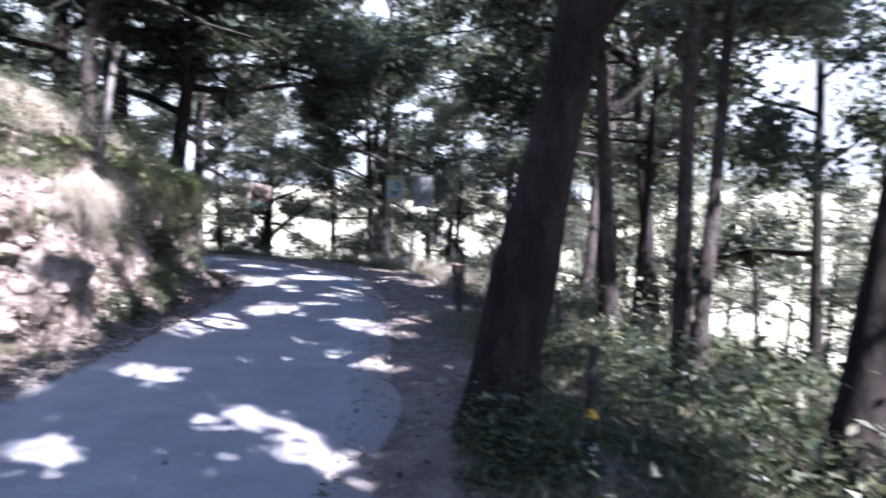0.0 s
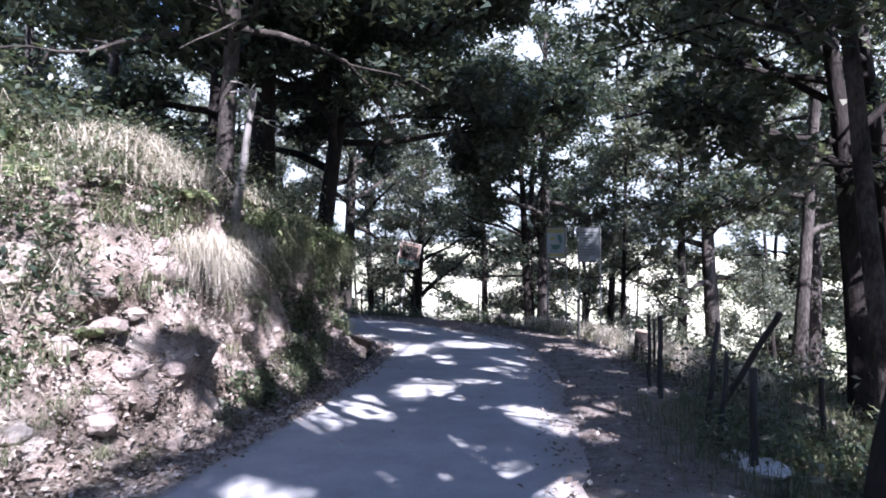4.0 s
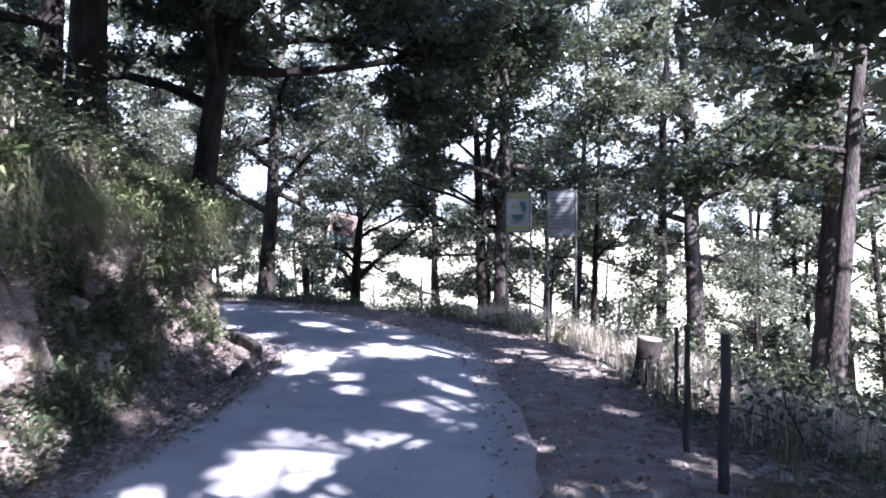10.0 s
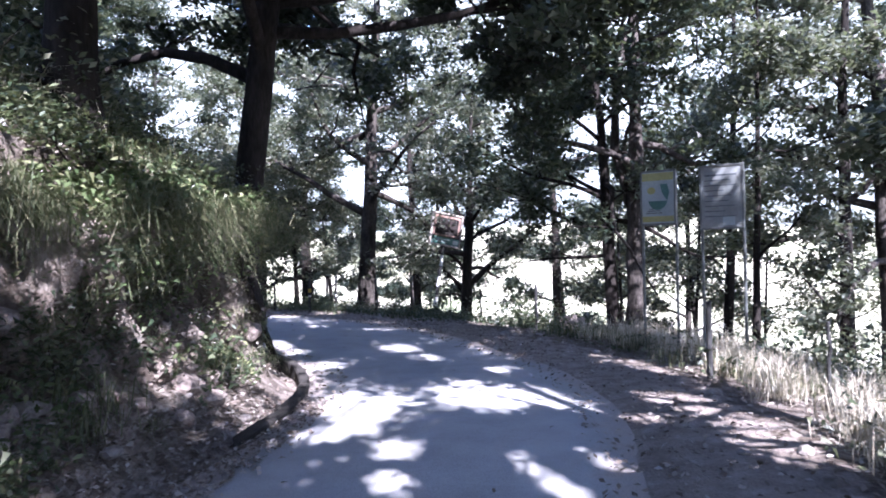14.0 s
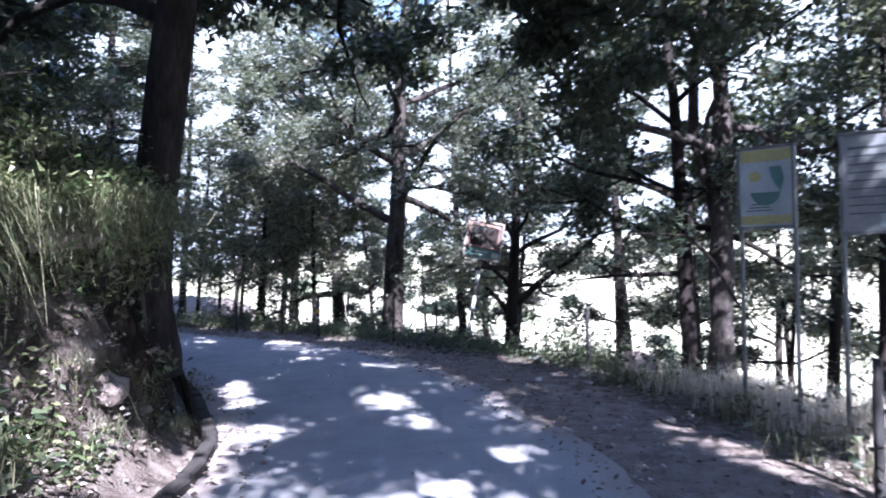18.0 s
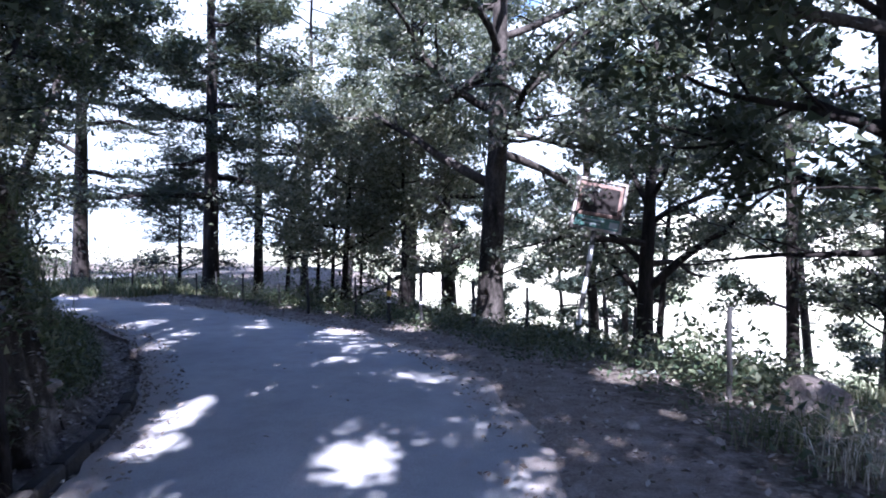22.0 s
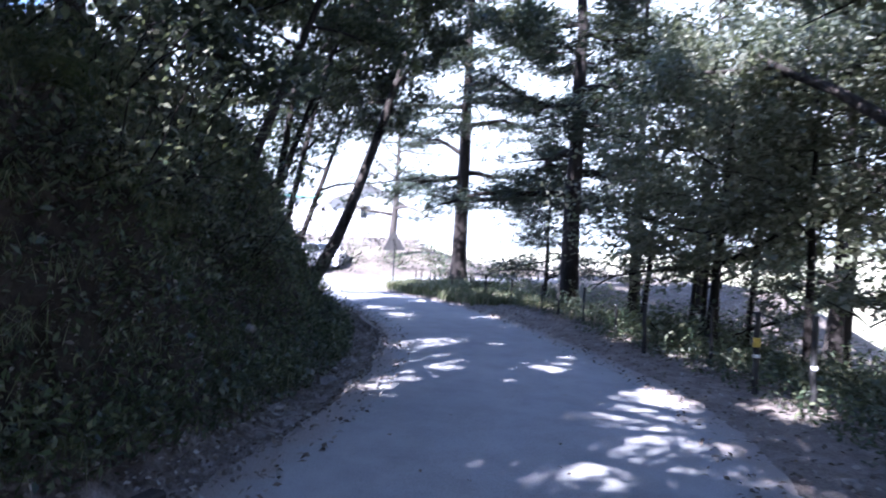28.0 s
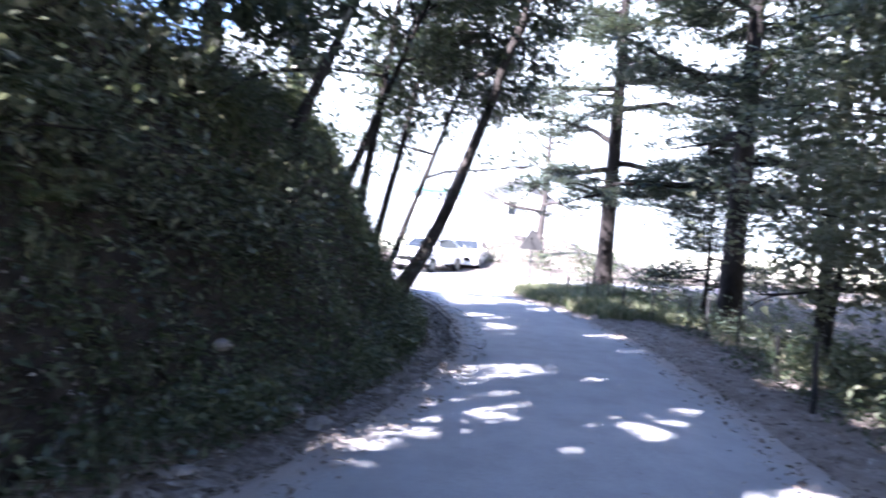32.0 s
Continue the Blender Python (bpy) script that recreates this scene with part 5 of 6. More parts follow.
def picture_b(thing, w, h, z):
    rng = np.random.default_rng(4)
    for i in range(9):
        ww = w * rng.uniform(0.45, 0.82)
        part("lettering", box_mesh("lettering", (ww, 0.004, 0.022 if i == 0 else 0.012), M_INK, 0, (-w * 0.42 + ww / 2, -0.0145, z + h * (0.86 - 0.085 * i))), thing, "unreadable line of writing")
    part("white_patch", box_mesh("white_patch", (w * 0.3, 0.004, h * 0.14), M_BOARD, 0, (w * 0.18, -0.0155, z + h * 0.1)), thing, "paler patch")


notice_board((-0.92, 20.4), -18, 0.50, 0.80, 2.0, "pale notice board with a green picture on two metal poles", M_BOARD, picture_a)
notice_board((-0.06, 19.6), -18, 0.54, 0.86, 1.93, "grey faded notice board with lines of writing", M_GREYBOARD, picture_b)

# the tilted board on a striped post
bx, by = -7.4, 28.3
tb = empty("tilted_sign", (bx, by, ground_at(bx, by)), "dark framed board with a green strip on a striped leaning post", "sign")
tb.matrix_basis = pose(bx, by, ground_at(bx, by)) @ pose(0, 0, 0, 0, 0, 45.0) @ pose(0, 0, 0, 0, 10.0, 0)
z1 = 1.90 - ground_at(bx, by)
for i in range(7):
    part("post_band", rod("post_band", (0, 0.04, -0.3 if i == 0 else z1 * i / 7), (0, 0.04, z1 * (i + 1) / 7), 0.05, M_WHITE if i % 2 else M_POST, 12), tb, "white painted band" if i % 2 else "black painted band")
part("panel", box_mesh("panel", (0.93, 0.04, 0.64), M_BLACK, 0.004, (0, 0, z1 + 0.24 + 0.32)), tb, "black faded panel")
part("green_strip", box_mesh("green_strip", (0.93, 0.05, 0.21), M_GREEN, 0.004, (0, 0, z1 + 0.12)), tb, "green strip with writing")
frame_bars(tb, 0.94, 0.9, z1 + 0.01, 0.05, 0.08, M_STONE)
frame_bars(tb, 0.76, 0.50, z1 + 0.31, 0.065, 0.055, M_RUST)
for i in range(2):
    part("lettering", box_mesh("lettering", (0.5 - 0.16 * i, 0.004, 0.035), M_BOARD, 0, (-0.1, -0.028, z1 + 0.16 - 0.07 * i)), tb, "unreadable line of writing")
part("pale_patch", box_mesh("pale_patch", (0.18, 0.004, 0.12), M_BOARD, 0, (0.35, -0.028, z1 + 0.11)), tb)

# warning sign seen from behind
ws = empty("warning_sign", (-31.3, 26.85, ground_at(-31.3, 26.85)), "dark back of a triangular road warning sign on a pole", "sign", "", 80)
part("pole", rod("pole", (0, 0, -0.3), (0, 0, 1.95), 0.035, M_POST), ws)
tri = disc_piece([(-0.48, 1.35), (0.48, 1.35), (0.06, 2.12), (-0.06, 2.12)], 0.02, M_POST, "plate")
part("plate", tri, ws, "dark triangular metal plate")


# stump, stones, roots and rubbish
def rock(x, y, size, seed, label="rough grey stone lying at the road's edge", mat=None, sink=0.3, name="stone"):
    rng = np.random.default_rng(seed)
    bm = bmesh.new()
    bmesh.ops.create_icosphere(bm, subdivisions=2, radius=1.0)
    off = rng.uniform(0, 10, 3)
    for v in bm.verts:
        k = 1 + 0.35 * noise.noise(v.co * 1.3 + Vector(off)) + 0.12 * noise.noise(v.co * 3.1 + Vector(off))
        v.co = Vector((v.co.x * size[0], v.co.y * size[1], v.co.z * size[2])) * k
    me = bpy.data.meshes.new(name)
    bm.to_mesh(me)
    bm.free()
    me.materials.append(mat or M_STONE)
    ob = new(name, me)
    ob.matrix_basis = pose(x, y, ground_at(x, y) + size[2] * (1 - 2 * sink) * 0.6, 0, 0, rng.uniform(0, 360))
    return tagged(ob, label, "stone", "stones along the verge")


rng = np.random.default_rng(31)
for i, pl in enumerate(scatter(44, (-16, -3.6, 2, 23), lambda dl, dr, x, y: (dl > 0.15) & (dl < 1.3), rng)):
    s = rng.uniform(0.04, 0.14)
    rock(pl[0], pl[1], (s, s * rng.uniform(0.6, 1), s * rng.uniform(0.4, 0.7)), 200 + i)
for i, pl in enumerate(scatter(64, (-7, -4.2, 4.5, 17), lambda dl, dr, x, y: (dl > 0.6) & (dl < 1.5), rng)):
    s = rng.uniform(0.05, 0.17)
    rock(pl[0], pl[1], (s, s * rng.uniform(0.7, 1.1), s * rng.uniform(0.5, 0.8)), 400 + i, "crumbling lump of pale clay in the cut bank", M_SOIL, 0.5, "clay_lump")
for i, pl in enumerate(scatter(26, (-12, 2, 4, 27), lambda dl, dr, x, y: (dr > 0.4) & (dr < 2.6), rng)):
    s = rng.uniform(0.04, 0.11)
    rock(pl[0], pl[1], (s, s * rng.uniform(0.6, 1), s * rng.uniform(0.4, 0.7)), 300 + i)
rock(-2.75, 24.3, (0.42, 0.32, 0.34), 401, "large brown boulder behind the verge by the fence", M_SOIL)
rock(-14.8, 21.95, (0.22, 0.12, 0.05), 402, "flat pale stone at the foot of the bank")
for i, (x, y, s) in enumerate(((-5.0, 12.4, 0.2), (-5.0, 8.6, 0.22), (-4.95, 5.6, 0.22))):
    rock(x, y, (s, s * 0.8, s * 0.75), 420 + i, "pale clay boulder set in the bank", M_SOIL, 0.6, "boulder")
M_KERB = surface("dark_mossy_kerb_stone", (0.03, 0.028, 0.026), (0.09, 0.082, 0.075), 3.0, 30.0, 0.9, 0.6, 0.01, vary=0.4)
kerb = empty("kerb", (-5.5, 17.4, 0.0), "low dark stone kerb round the inside of the bend", "kerb")
kerb["kind"] = "structure"
kl = smooth_line(LEFT, 0.05)
kl = kl[(kl[:, 1] > 14.2) & (kl[:, 0] > -8.8)]
seg = np.r_[0, np.cumsum(np.hypot(*np.diff(kl, axis=0).T))]
rng = np.random.default_rng(66)
k0 = 0.0
while k0 + 0.5 < seg[-1]:
    L = rng.uniform(0.34, 0.55)
    a2 = np.array([np.interp(k0, seg, kl[:, 0]), np.interp(k0, seg, kl[:, 1])])
    b2 = np.array([np.interp(k0 + L, seg, kl[:, 0]), np.interp(k0 + L, seg, kl[:, 1])])
    mid2, d2 = (a2 + b2) / 2, b2 - a2
    o = part("kerb_stone", box_mesh("kerb_stone", (L - 0.015, 0.13, 0.30), M_KERB, 0.02), kerb)
    o.matrix_basis = pose(mid2[0] + 5.5 - d2[1] / L * 0.05, mid2[1] - 17.4 + d2[0] / L * 0.05, -0.055 + rng.normal(0, 0.008), rng.normal(0, 3), rng.normal(0, 1.5), math.degrees(math.atan2(d2[1], d2[0])))
    k0 += L
st = empty("tree_stump", (0.75, 14.7, ground_at(0.75, 14.7)), "sawn tree stump with a pale pinkish cut top", "stump")
pts = np.array([(0, 0, -0.2), (0, 0, 0.05), (0.02, 0, 0.3), (0.04, 0, 0.55)])
part("bark", joined("bark", [tube(pts, (0.22, 0.175, 0.145, 0.15), 14, 0.06, rng, 1.0)], M_BARK), st)
M_CUT = surface("pale_cut_wood", (0.50, 0.36, 0.28), (0.64, 0.48, 0.38), 8.0, 60.0, 0.8, 0.3, 0.004)
part("cut_top", rod("cut_top", (0.04, 0, 0.545), (0.043, 0, 0.575), 0.138, M_CUT, 14), st, "pale pinkish sawn face")
bag = rock(1.05, 7.75, (0.16, 0.2, 0.08), 450, "crumpled white plastic bag lying in the weeds", M_WHITE, 0.2, "plastic_bag")
tagged(bag, category="rubbish", group="roadside rubbish")
bag2 = rock(0.9, 8.1, (0.10, 0.12, 0.06), 451, "crumpled white plastic bag lying in the weeds", M_WHITE, 0.2, "plastic_bag")
tagged(bag2, category="rubbish", group="roadside rubbish")
# bare roots reaching down the bank under the leaning oak
rr = empty("tree_roots", (-6.85, 17.75, 1.0), "bare knotted roots of the leaning oak on the eroded bank", "roots")
for i in range(17):
    az = -2.7 + i * 0.27 + rng.uniform(-0.15, 0.15)
    pr = []
    reach = rng.uniform(0.25, 0.62)
    drop = rng.uniform(0.1, 0.5)
    for k in range(11):
        f = k / 10
        a2 = az + 0.55 * math.sin(4 * f + i) * f
        qx, qy = math.cos(a2) * (0.12 + reach * f), math.sin(a2) * (0.12 + reach * f)
        g = ground_at(-6.85 + qx, 17.75 + qy) - 1.0
        pr.append((qx, qy, max(g + 0.02, 0.3 * (1 - f) - 0.9 * f - drop * f) + 0.05 * math.sin(9 * f + 2 * i)))
    part("root", joined("root", [tube(np.array(pr), np.linspace(rng.uniform(0.05, 0.10), 0.015, 11), 7, 0.14, rng, i)], M_BARK if i % 3 else M_BARK_GREY), rr)


# ---- the open ground at the far bend ----
def wheel(thing, x, y, r=0.31):
    w = part("wheel", rod("wheel", (x, y - 0.1, r), (x, y + 0.1, r), r * 0.98, M_TYRE, 18), thing, "black rubber tyre")
    part("rim", rod("rim", (x, y - 0.108, r), (x, y + 0.108, r), r * 0.62, M_STEEL, 14), w, "grey wheel rim")


M_TYRE = surface("tyre_rubber", (0.012, 0.012, 0.012), (0.03, 0.03, 0.03), 6, 40, 0.8)
M_CARWHITE = surface("white_car_paint", (0.74, 0.74, 0.74), (0.82, 0.82, 0.82), 0.8, 5.0, 0.22, 0.0, 0.001, vary=0.03)
M_GLASS = surface("dark_car_glass", (0.02, 0.025, 0.03), (0.035, 0.04, 0.045), 2.0, 5.0, 0.08, 0.0, 0.001)
M_LAMP = surface("clear_lamp_cover", (0.5, 0.5, 0.5), (0.7, 0.7, 0.7), 5.0, 30.0, 0.15, 0.0, 0.001)


def car(x, y, rz, label):
    thing = empty("car", (x, y, 0.02), label, "car", "parked white cars", rz)
    prof = [(-1.85, 0.35), (-1.9, 0.62), (-1.82, 0.88), (-1.0, 1.0), (-0.45, 1.42), (0.75, 1.48), (1.45, 1.1), (1.85, 0.98), (1.9, 0.6), (1.85, 0.35)]
    n = len(prof)
    verts, faces = [], []
    for yy, k in ((-0.82, 0.9), (-0.8, 1), (0.8, 1), (0.82, 0.9)):
        for px, pz in prof:
            tuck = 0.16 if pz > 1.2 else 0.0
            verts.append((px * (0.985 if k < 1 else 1), yy - math.copysign(tuck, yy), pz))
    for a in range(3):
        for i in range(n):
            j = (i + 1) % n
            faces.append((a * n + i, a * n + j, (a + 1) * n + j, (a + 1) * n + i))
    faces += [tuple(range(n))[::-1], tuple(range(3 * n, 4 * n))]
    part("body", mesh_of("body", verts, faces, M_CARWHITE), thing)
    part("windscreen", mesh_of("windscreen", [(-0.98, -0.68, 1.03), (-0.98, 0.68, 1.03), (-0.5, 0.58, 1.40), (-0.5, -0.58, 1.40), (-1.0, -0.68, 1.05), (-1.0, 0.68, 1.05), (-0.52, 0.58, 1.42), (-0.52, -0.58, 1.42)],
         [(4, 5, 6, 7), (0, 1, 5, 4), (1, 2, 6, 5), (2, 3, 7, 6), (3, 0, 4, 7)], M_GLASS), thing, "dark windscreen")
    for sy in (-1, 1):
        part("side_window", mesh_of("side_window", [(-0.75, sy * 0.80, 1.02), (1.25, sy * 0.80, 1.06), (0.75, sy * 0.675, 1.42), (-0.4, sy * 0.675, 1.38), (-0.75, sy * 0.83, 1.02), (1.25, sy * 0.83, 1.06), (0.75, sy * 0.70, 1.42), (-0.4, sy * 0.70, 1.38)],
             [(4, 5, 6, 7), (0, 1, 5, 4), (1, 2, 6, 5), (2, 3, 7, 6), (3, 0, 4, 7)], M_GLASS), thing, "dark side window")
        part("headlight", box_mesh("headlight", (0.1, 0.32, 0.14), M_LAMP, 0.02, (-1.84, sy * 0.58, 0.76)), thing, "clear headlight")
        part("mirror", box_mesh("mirror", (0.1, 0.16, 0.1), M_CARWHITE, 0.02, (-0.75, sy * 0.93, 1.03)), thing)
        for wx in (-1.2, 1.2):
            wheel(thing, wx, sy * 0.74)
    part("grille", box_mesh("grille", (0.05, 0.9, 0.16), M_TYRE, 0.01, (-1.9, 0, 0.56)), thing, "black grille")
    part("bumper", box_mesh("bumper", (0.14, 1.5, 0.16), M_CARWHITE, 0.04, (-1.9, 0, 0.36)), thing)
    return thing


car(-36.0, 23.2, 150, "white hatchback parked in the sun by the bend")
car(-39.4, 25.2, 165, "white hatchback parked beside another white car")

M_WALLW = surface("whitewashed_wall", (0.66, 0.66, 0.66), (0.80, 0.80, 0.79), 0.8, 12.0, 0.8, 0.2, 0.005, vary=0.1)
M_ROOF = surface("sea_green_roof_sheet", (0.10, 0.36, 0.33), (0.18, 0.46, 0.42), 1.5, 20.0, 0.4, 0.2, 0.005)
hx, hy, hz = -46.4, 27.7, 2.2
house = empty("house", (hx, hy, hz), "small whitewashed house with a sheet roof coloured white for sun glare", "house", "", 8)
W, D, H1, H2 = 4.4, 5.4, 1.8, 2.8
part("wall", mesh_of("wall", [(D / 2, -W / 2, -0.8), (D / 2, W / 2, -0.8), (D / 2, W / 2, H1), (D / 2, 0, H2), (D / 2, -W / 2, H1), (-D / 2, -W / 2, -0.8), (-D / 2, W / 2, -0.8), (-D / 2, W / 2, H1), (-D / 2, 0, H2), (-D / 2, -W / 2, H1)],
     [(0, 1, 2, 3, 4), (9, 8, 7, 6, 5), (0, 4, 9, 5), (1, 6, 7, 2), (0, 5, 6, 1), (4, 3, 8, 9), (3, 2, 7, 8)], M_WALLW), house, "whitewashed gable wall")
for sg in (-1, 1):
    a = (0.0, H2 + 0.06)
    b = (sg * (W / 2 + 0.35), H1 - 0.15)
    vs = []
    for xx in (D / 2 + 0.3, -D / 2 - 0.3):
        for dz in (0, 0.08):
            vs += [(xx, a[0], a[1] + dz), (xx, b[0], b[1] + dz)]
    # the roof takes the wall's white, sun glare put into its colour
    part("roof", mesh_of("roof", vs, [(0, 1, 3, 2), (4, 6, 7, 5), (0, 4, 5, 1), (2, 3, 7, 6), (1, 5, 7, 3), (0, 2, 6, 4)], M_WALLW), house, "roof sheet coloured white for sun glare")
win = part("window", box_mesh("window", (0.06, 0.42, 0.62), M_GLASS, 0.01, (D / 2 + 0.02, -0.2, 1.15)), house, "dark window")
part("canopy", box_mesh("canopy", (0.3, 0.75, 0.05), M_STEEL, 0.01, (D / 2 + 0.16, -0.2, 1.56)), win, "small dark canopy over the window")
rw = empty("retaining_wall", (-42.6, 27.6, 0.8), "rough grey stone retaining wall below the house", "wall", "", 8)
rng = np.random.default_rng(19)
for r in range(4):
    yy = -3.4
    while yy < 3.4:
        w = rng.uniform(0.35, 0.7)
        part("stone", box_mesh("stone", (0.45 + rng.uniform(-0.05, 0.05), w - 0.02, 0.27), M_STONE, 0.03, (0, yy + w / 2, 0.12 + r * 0.28)), rw)
        yy += w
sheets = box_mesh("shed", (3.0, 3.4, 2.2), M_WALLW, 0.02, (0, 0, 1.1))
shed = empty("shed", (-48.0, 24.2, 2.0), "low pale shed with a sea-green roof beside the house", "shed", "", 8)
part("wall", sheets, shed)
part("roof", box_mesh("roof", (3.5, 4.0, 0.1), M_ROOF, 0.02, (0, 0, 2.26)), shed, "sea-green roof sheet")
tree("bare grey-limbed tree in front of the house", (-40.5, 28.9), 8.0, 0.24, (-0.2, 0.3), 2.2, 3.4, 1500, 0.12, 30, bark=M_BARK_GREY, leaf=M_LEAF_LIGHT, nlimb=14)
rng = np.random.default_rng(23)
for x, y, s in ((-39.5, 26.6, 1.7), (-38.0, 28.6, 1.6), (-37.0, 30.8, 1.8), (-40.0, 31.0, 1.9), (-36.4, 33.0, 1.8), (-41.0, 24.4, 1.5), (-30.3, 29.0, 1.0), (-29.5, 31.0, 1.2), (-27.0, 28.2, 0.7), (-25.2, 28.6, 0.8)):
    copy_thing(kinds[(0, 2)[int(s * 10) % 2]], pose(x, y, ground_at(x, y), 0, 0, rng.uniform(0, 360)) @ Matrix.Diagonal((s, s, s, 1)))
p = scatter(260, (-31, -21, 25.6, 30), lambda dl, dr, x, y: (dr > 0.25) & (dr < 2.8), rng)
stuff("far_verge_grass", blades(tufts(p, 30, 0.14, rng), 0.35, 0.014, rng, 0.6, 0.6), M_GRASS, "green grass strip along the fence at the bend", "grass")
for k, (x, y, hh, lx, ly) in enumerate(((-19.5, 21.2, 7.0, -0.3, 1.0), (-20.8, 21.4, 7.5, 0.2, 1.6), (-21.6, 21.6, 6.5, 0.0, 2.2))):
    tree("thin dark tree rooted on the bank at the far bend", (x, y), hh, 0.09, (lx, ly), 2.6, 2.6, 5200, 0.12, 31 + k)
for k, (x, y) in enumerate(((-15.2, 20.6), (-17.6, 21.0))):
    tree("small leafy tree leaning out from the top of the bank", (x, y), 6.0, 0.08, (-0.6, 2.2), 1.6, 2.6, 7500, 0.11, 131 + k, leaf=M_SHRUB, group="trees on the bank", sides=7)

# ---- painted backdrop of hazy mountains across the valley ----
def hazy_ridge():
    n, m, R = 120, 8, 420.0
    verts, faces = [], []
    for i in range(n):
        a = radians(-25 + 240 * i / (n - 1))
        e = min(1.0, i / 14, (n - 1 - i) / 14)
        hh = e * (205 + 26 * math.sin(a * 5.1) + 14 * math.sin(a * 13.7 + 1) + 6 * math.sin(a * 31 + 2))
        for k in range(m):
            f = k / (m - 1)
            r = R + 60 * f + 12 * math.sin(a * 17 + f * 3)
            verts.append((r * math.cos(a) - 5, r * math.sin(a) + 15, -60 + (hh + 60) * f))
    for i in range(n - 1):
        for k in range(m - 1):
            faces.append((i * m + k, (i + 1) * m + k, (i + 1) * m + k + 1, i * m + k + 1))
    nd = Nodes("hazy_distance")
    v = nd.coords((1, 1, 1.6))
    # haze and sunlight are painted on: pale colours that glow by themselves
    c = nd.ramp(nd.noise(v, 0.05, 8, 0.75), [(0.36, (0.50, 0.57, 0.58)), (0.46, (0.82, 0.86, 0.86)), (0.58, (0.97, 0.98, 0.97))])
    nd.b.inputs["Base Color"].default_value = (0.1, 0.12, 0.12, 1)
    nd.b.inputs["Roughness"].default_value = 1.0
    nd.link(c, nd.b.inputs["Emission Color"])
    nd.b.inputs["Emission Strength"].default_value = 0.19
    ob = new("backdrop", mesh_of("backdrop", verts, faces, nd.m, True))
    return tagged(ob, "far mountainside backdrop with haze and sunlight painted as a glow", "mountain", kind="structure")


hazy_ridge()


# ---- openings in the canopy ----
# leaves are cut away along the sun's rays to place the pools of sunlight
def lit_share(x, y):
    """How much of the ground is sunlit, by place in the plan."""
    p = np.full(np.shape(x), 0.07)
    edge = np.where(x > -5.9, 5.25, np.where(x > -6.9, 4.6, 5.1))
    p = np.where((x > -12) & (y < 20) & (y > 17), 0.1, p)
    p = np.where((x > -1.0) & (y > 12) & (y < 21), 0.4, p)
    p = np.where((x > -4.3) & (y < 17), np.where(y < 5, 0.3, 0.4), p)
    p = np.where((x > 1.6) & (y < 16), 0.62, p)
    p = np.where((x > 1.9) & (y < 9), 0.9, p)
    p = np.where((x > -1.3) & (x < 1.0) & (y > 5) & (y < 8.5), 0.3, p)
    p = np.where((x > -4.5) & (x < -2.8) & (y < 5.5), 0.2, p)
    p = np.where((x < -4.75) & (y > edge) & (y < np.where(x < -6.5, 13.5, 11.4)), 0.9, p)
    p = np.where((x < -4.3) & (y <= edge), 0.05, p)
    p = np.where((x < -4.3) & (y >= 11.4) & (y < 18) & (x > -7.5), 0.25, p)
    p = np.where((x < -4.3) & (x > -5.2) & (y > 5.3) & (y < 11.4), 0.9, p)
    p = np.where((x < -11) & (y > 23.6), 0.12, p)
    p = np.where((x < -12) & (y > 26.6), 0.5, p)
    return np.where(x < -22.5, 1.0, p)


# the broad gaps, stretch by stretch: place, half length along the sun, half width
START = ((-0.75, 4.3, 0.95, 0.3), (-2.5, 4.2, 0.5, 0.3), (-3.6, 5.9, 0.5, 0.3), (-2.9, 6.6, 0.4, 0.3), (-2.6, 11.0, 0.8, 0.5), (-3.2, 8.7, 0.65, 0.33), (-1.8, 8.3, 0.28, 0.19), (-2.0, 7.0, 0.3, 0.2), (-1.8, 13.2, 0.54, 0.4), (-0.8, 9.4, 1.1, 0.4), (-3.2, 10.3, 0.3, 0.2))
FORE = ((-2.4, 10.7, 0.7, 0.55), (-2.7, 13.7, 0.35, 0.23), (-1.4, 12.5, 0.5, 0.34), (-0.6, 12.0, 0.35, 0.3), (-1.7, 11.8, 0.28, 0.22), (-3.7, 15.2, 0.54, 0.25), (-1.7, 14.1, 0.95, 0.2), (-1.3, 14.6, 0.5, 0.18), (-2.0, 16.7, 0.9, 0.2), (-3.0, 18.6, 0.35, 0.2), (-6.7, 19.2, 0.5, 0.35), (-0.8, 16.9, 0.5, 0.3))
BEND = ((-7.5, 20.0, 1.2, 0.28), (-10.4, 24.7, 1.3, 0.55), (-5.6, 18.2, 0.4, 0.22), (-4.3, 19.1, 0.4, 0.18), (-3.0, 18.2, 0.5, 0.22), (-4.8, 24.0, 0.7, 0.4), (-1.3, 19.1, 1.3, 0.25), (-7.7, 21.0, 0.5, 0.22), (-8.5, 22.9, 0.35, 0.16))
PAST = ((-10.1, 24.6, 1.7, 0.85), (-13.0, 25.1, 0.5, 0.3), (-9.8, 22.8, 0.3, 0.18), (-11.5, 23.6, 0.25, 0.16), (-15.0, 25.8, 0.45, 0.26), (-16.8, 25.9, 0.5, 0.3))
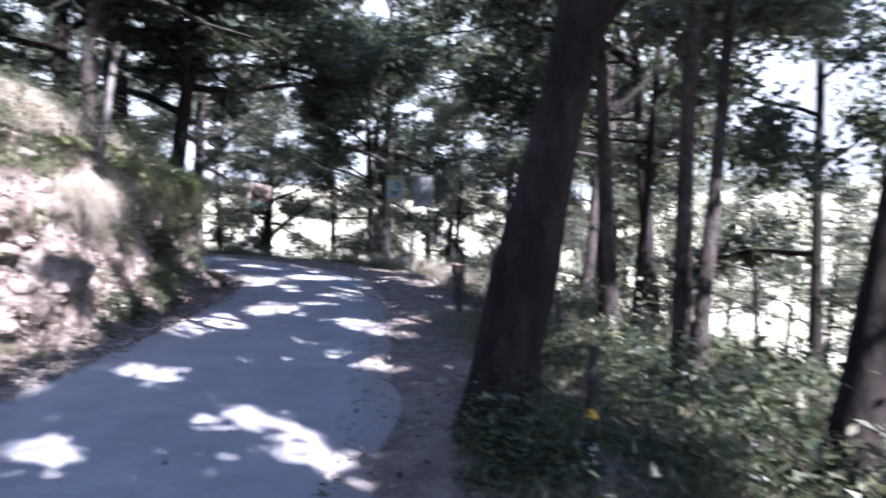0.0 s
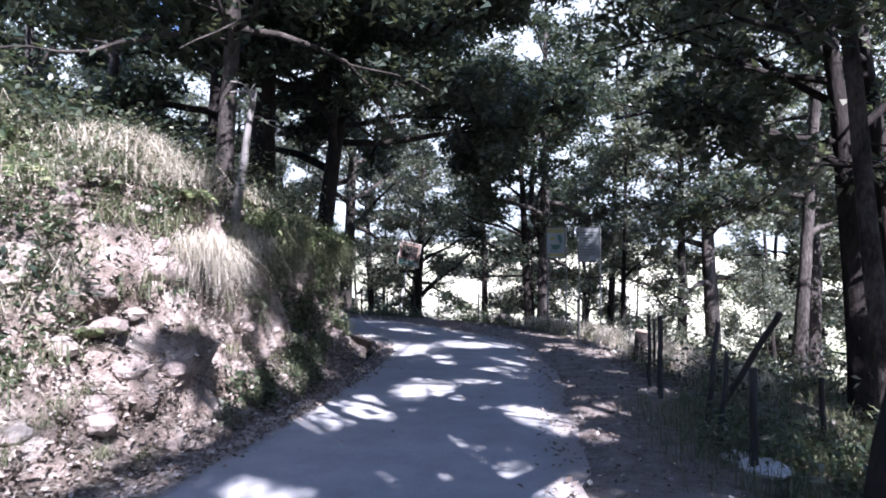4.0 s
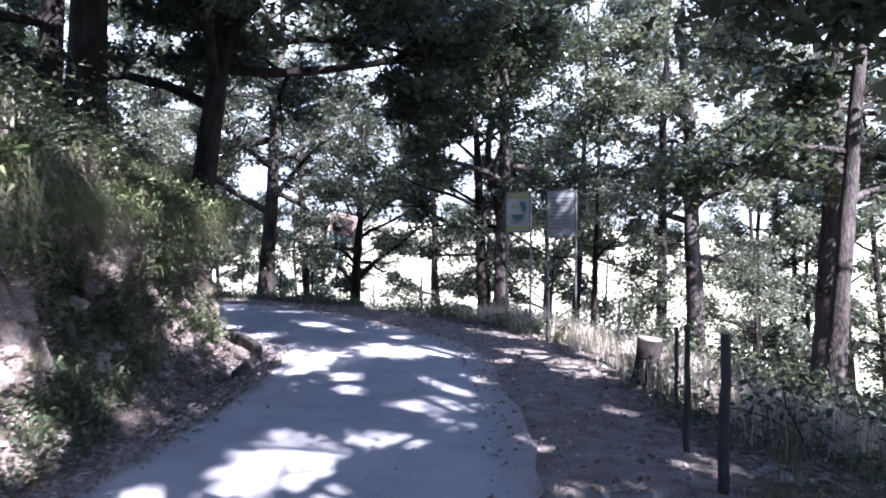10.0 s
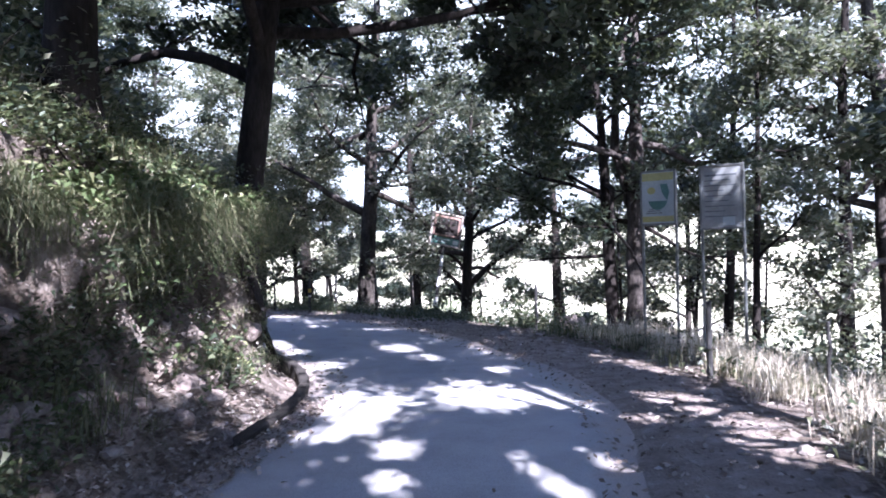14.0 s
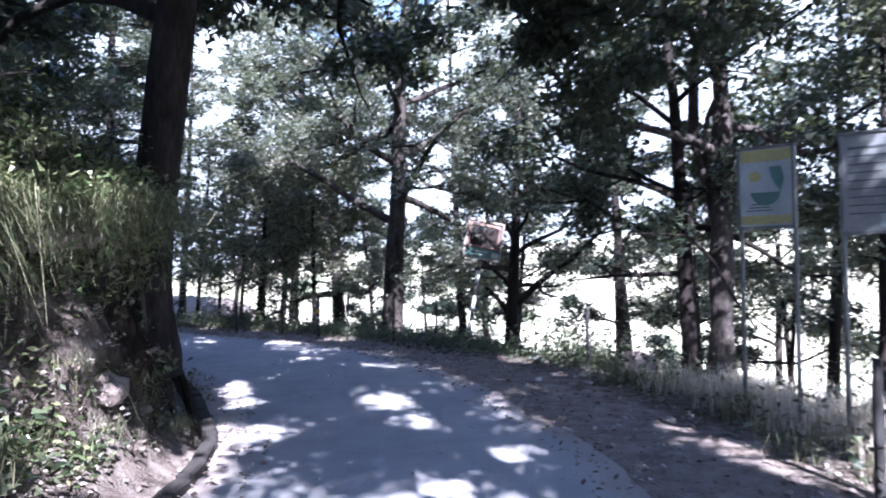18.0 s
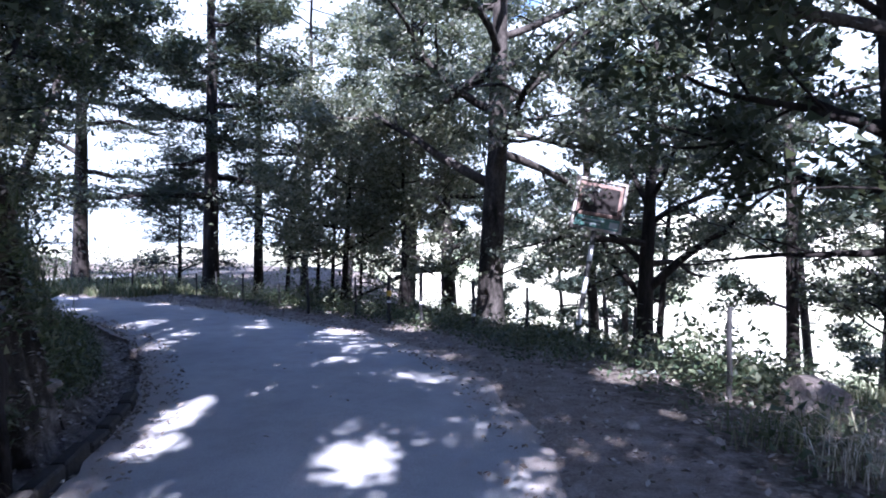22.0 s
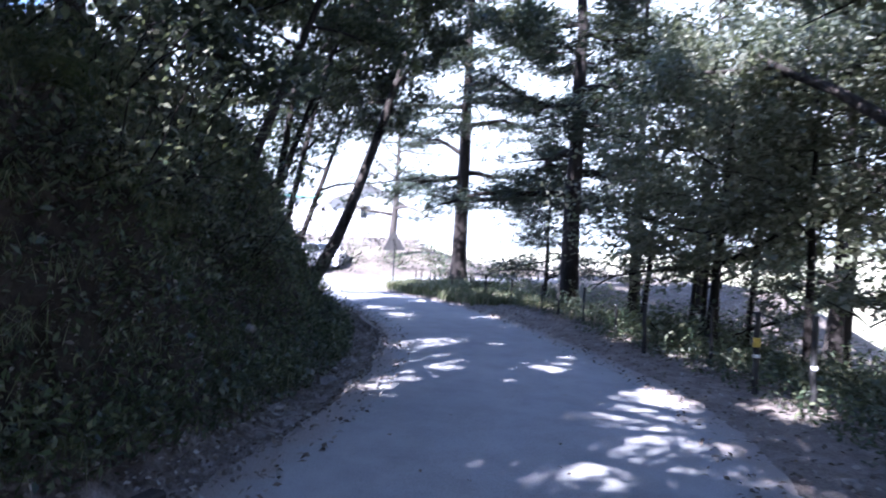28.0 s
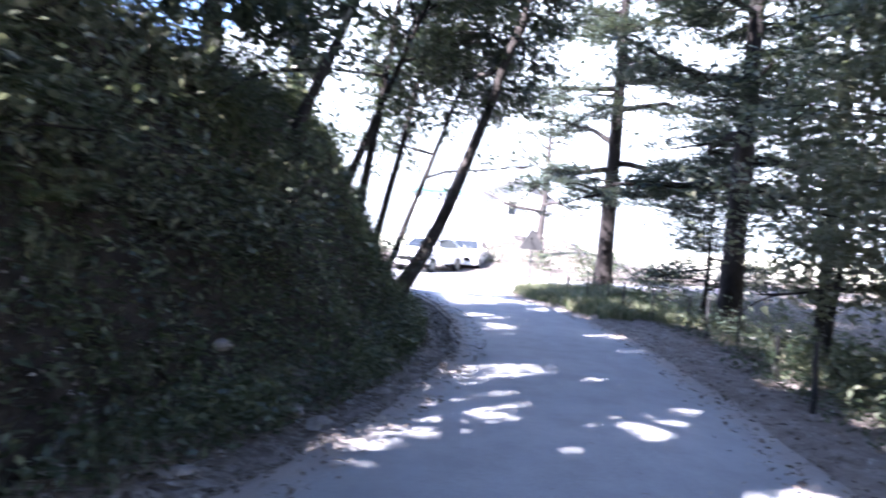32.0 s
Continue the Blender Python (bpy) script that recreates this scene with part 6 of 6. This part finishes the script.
BANK = ((-7.1, 15.3, 0.5, 0.4), (-6.7, 15.6, 0.35, 0.25), (-7.1, 17.3, 0.55, 0.45), (-5.1, 12.2, 0.4, 0.35), (-5.5, 14.8, 0.35, 0.25), (-5.3, 11.8, 0.4, 0.4), (-6.0, 12.9, 0.5, 0.35), (-6.3, 14.4, 0.3, 0.25), (-5.9, 15.2, 0.3, 0.2), (-5.9, 16.1, 0.35, 0.25), (3.7, 6.2, 1.6, 1.0), (4.8, 6.6, 1.2, 0.7))
CREST = ((-13.3, 23.0, 1.5, 0.9), (-12.2, 22.5, 1.3, 0.8), (-14.6, 23.3, 1.3, 0.8), (-11.3, 21.9, 1.0, 0.7))
OPEN = START + FORE + BEND + PAST + BANK + CREST
CELL = 1.05


def sunlit(x, y, rag):
    """Whether the sun reaches these places; rag makes the openings' edges uneven."""
    a, b = 0.6 * x - 0.8 * y, 0.8 * x + 0.6 * y
    hit = np.zeros(len(x), bool)
    for ox, oy, la, lb in OPEN:
        k = 1.15 if oy < 17 and ox > -4.7 else 0.95
        la, lb = k * la, k * lb
        oa, ob = 0.6 * ox - 0.8 * oy, 0.8 * ox + 0.6 * oy
        hit |= ((a - oa) / la) ** 2 + ((b - ob) / lb) ** 2 < rag
    hit |= (lit_share(x, y) > 0.85) & (x > -15) & (lumps(x, y, 1.5, 2.0) > -0.62)
    ca, cb = np.floor(a / (CELL * 1.4)), np.floor(b / CELL)
    for da in (-1, 0, 1):
        for db in (-1, 0, 1):
            i, j = ca + da, cb + db
            def rnd(k):
                v = np.sin(i * 127.1 + j * 311.7 + k * 74.7) * 43758.5453
                return v - np.floor(v)
            oa, ob = (i + rnd(1)) * CELL * 1.4, (j + rnd(2)) * CELL
            keep = rnd(3) < lit_share(0.6 * oa + 0.8 * ob, -0.8 * oa + 0.6 * ob)
            r = (0.28 + 0.55 * rnd(4) ** 1.3) * np.where(lit_share(0.6 * oa + 0.8 * ob, -0.8 * oa + 0.6 * ob) > 0.85, 1.7, 1.0)
            hit |= keep & (((a - oa) / (1.35 * r)) ** 2 + ((b - ob) / r) ** 2 < rag)
    return hit


for ob in list(scene.objects):
    if ob.name.split(".")[0] != "crown" or ob.parent is None:
        continue
    m = ob.parent.matrix_basis
    me = ob.data
    co = np.empty(len(me.vertices) * 3, np.float32)
    me.vertices.foreach_get("co", co)
    q = co.reshape(-1, 3, 3)
    c = q.mean(1) @ np.array(m.to_3x3()).T + np.array(m.translation)
    gx_, gy_ = c[:, 0] - c[:, 2] * SUN_TO.x / SUN_TO.z, c[:, 1] - c[:, 2] * SUN_TO.y / SUN_TO.z
    near = (gx_ > -24) & (gx_ < 9) & (gy_ > 0) & (gy_ < 30)
    if near.sum() < 50:
        continue
    cut = np.zeros(len(c), bool)
    cn = c[near]
    rag = 0.75 + 0.75 * lumps(cn[:, 0] + cn[:, 2] * 0.7, cn[:, 1] - cn[:, 2] * 0.9, 2.6) + np.random.default_rng(3).normal(0, 0.25, len(cn))
    cut[near] = sunlit(gx_[near], gy_[near], rag)
    if cut.sum() < 20:
        continue
    ob.data = quads_mesh("crown", q[~cut], me.materials[0], 3)
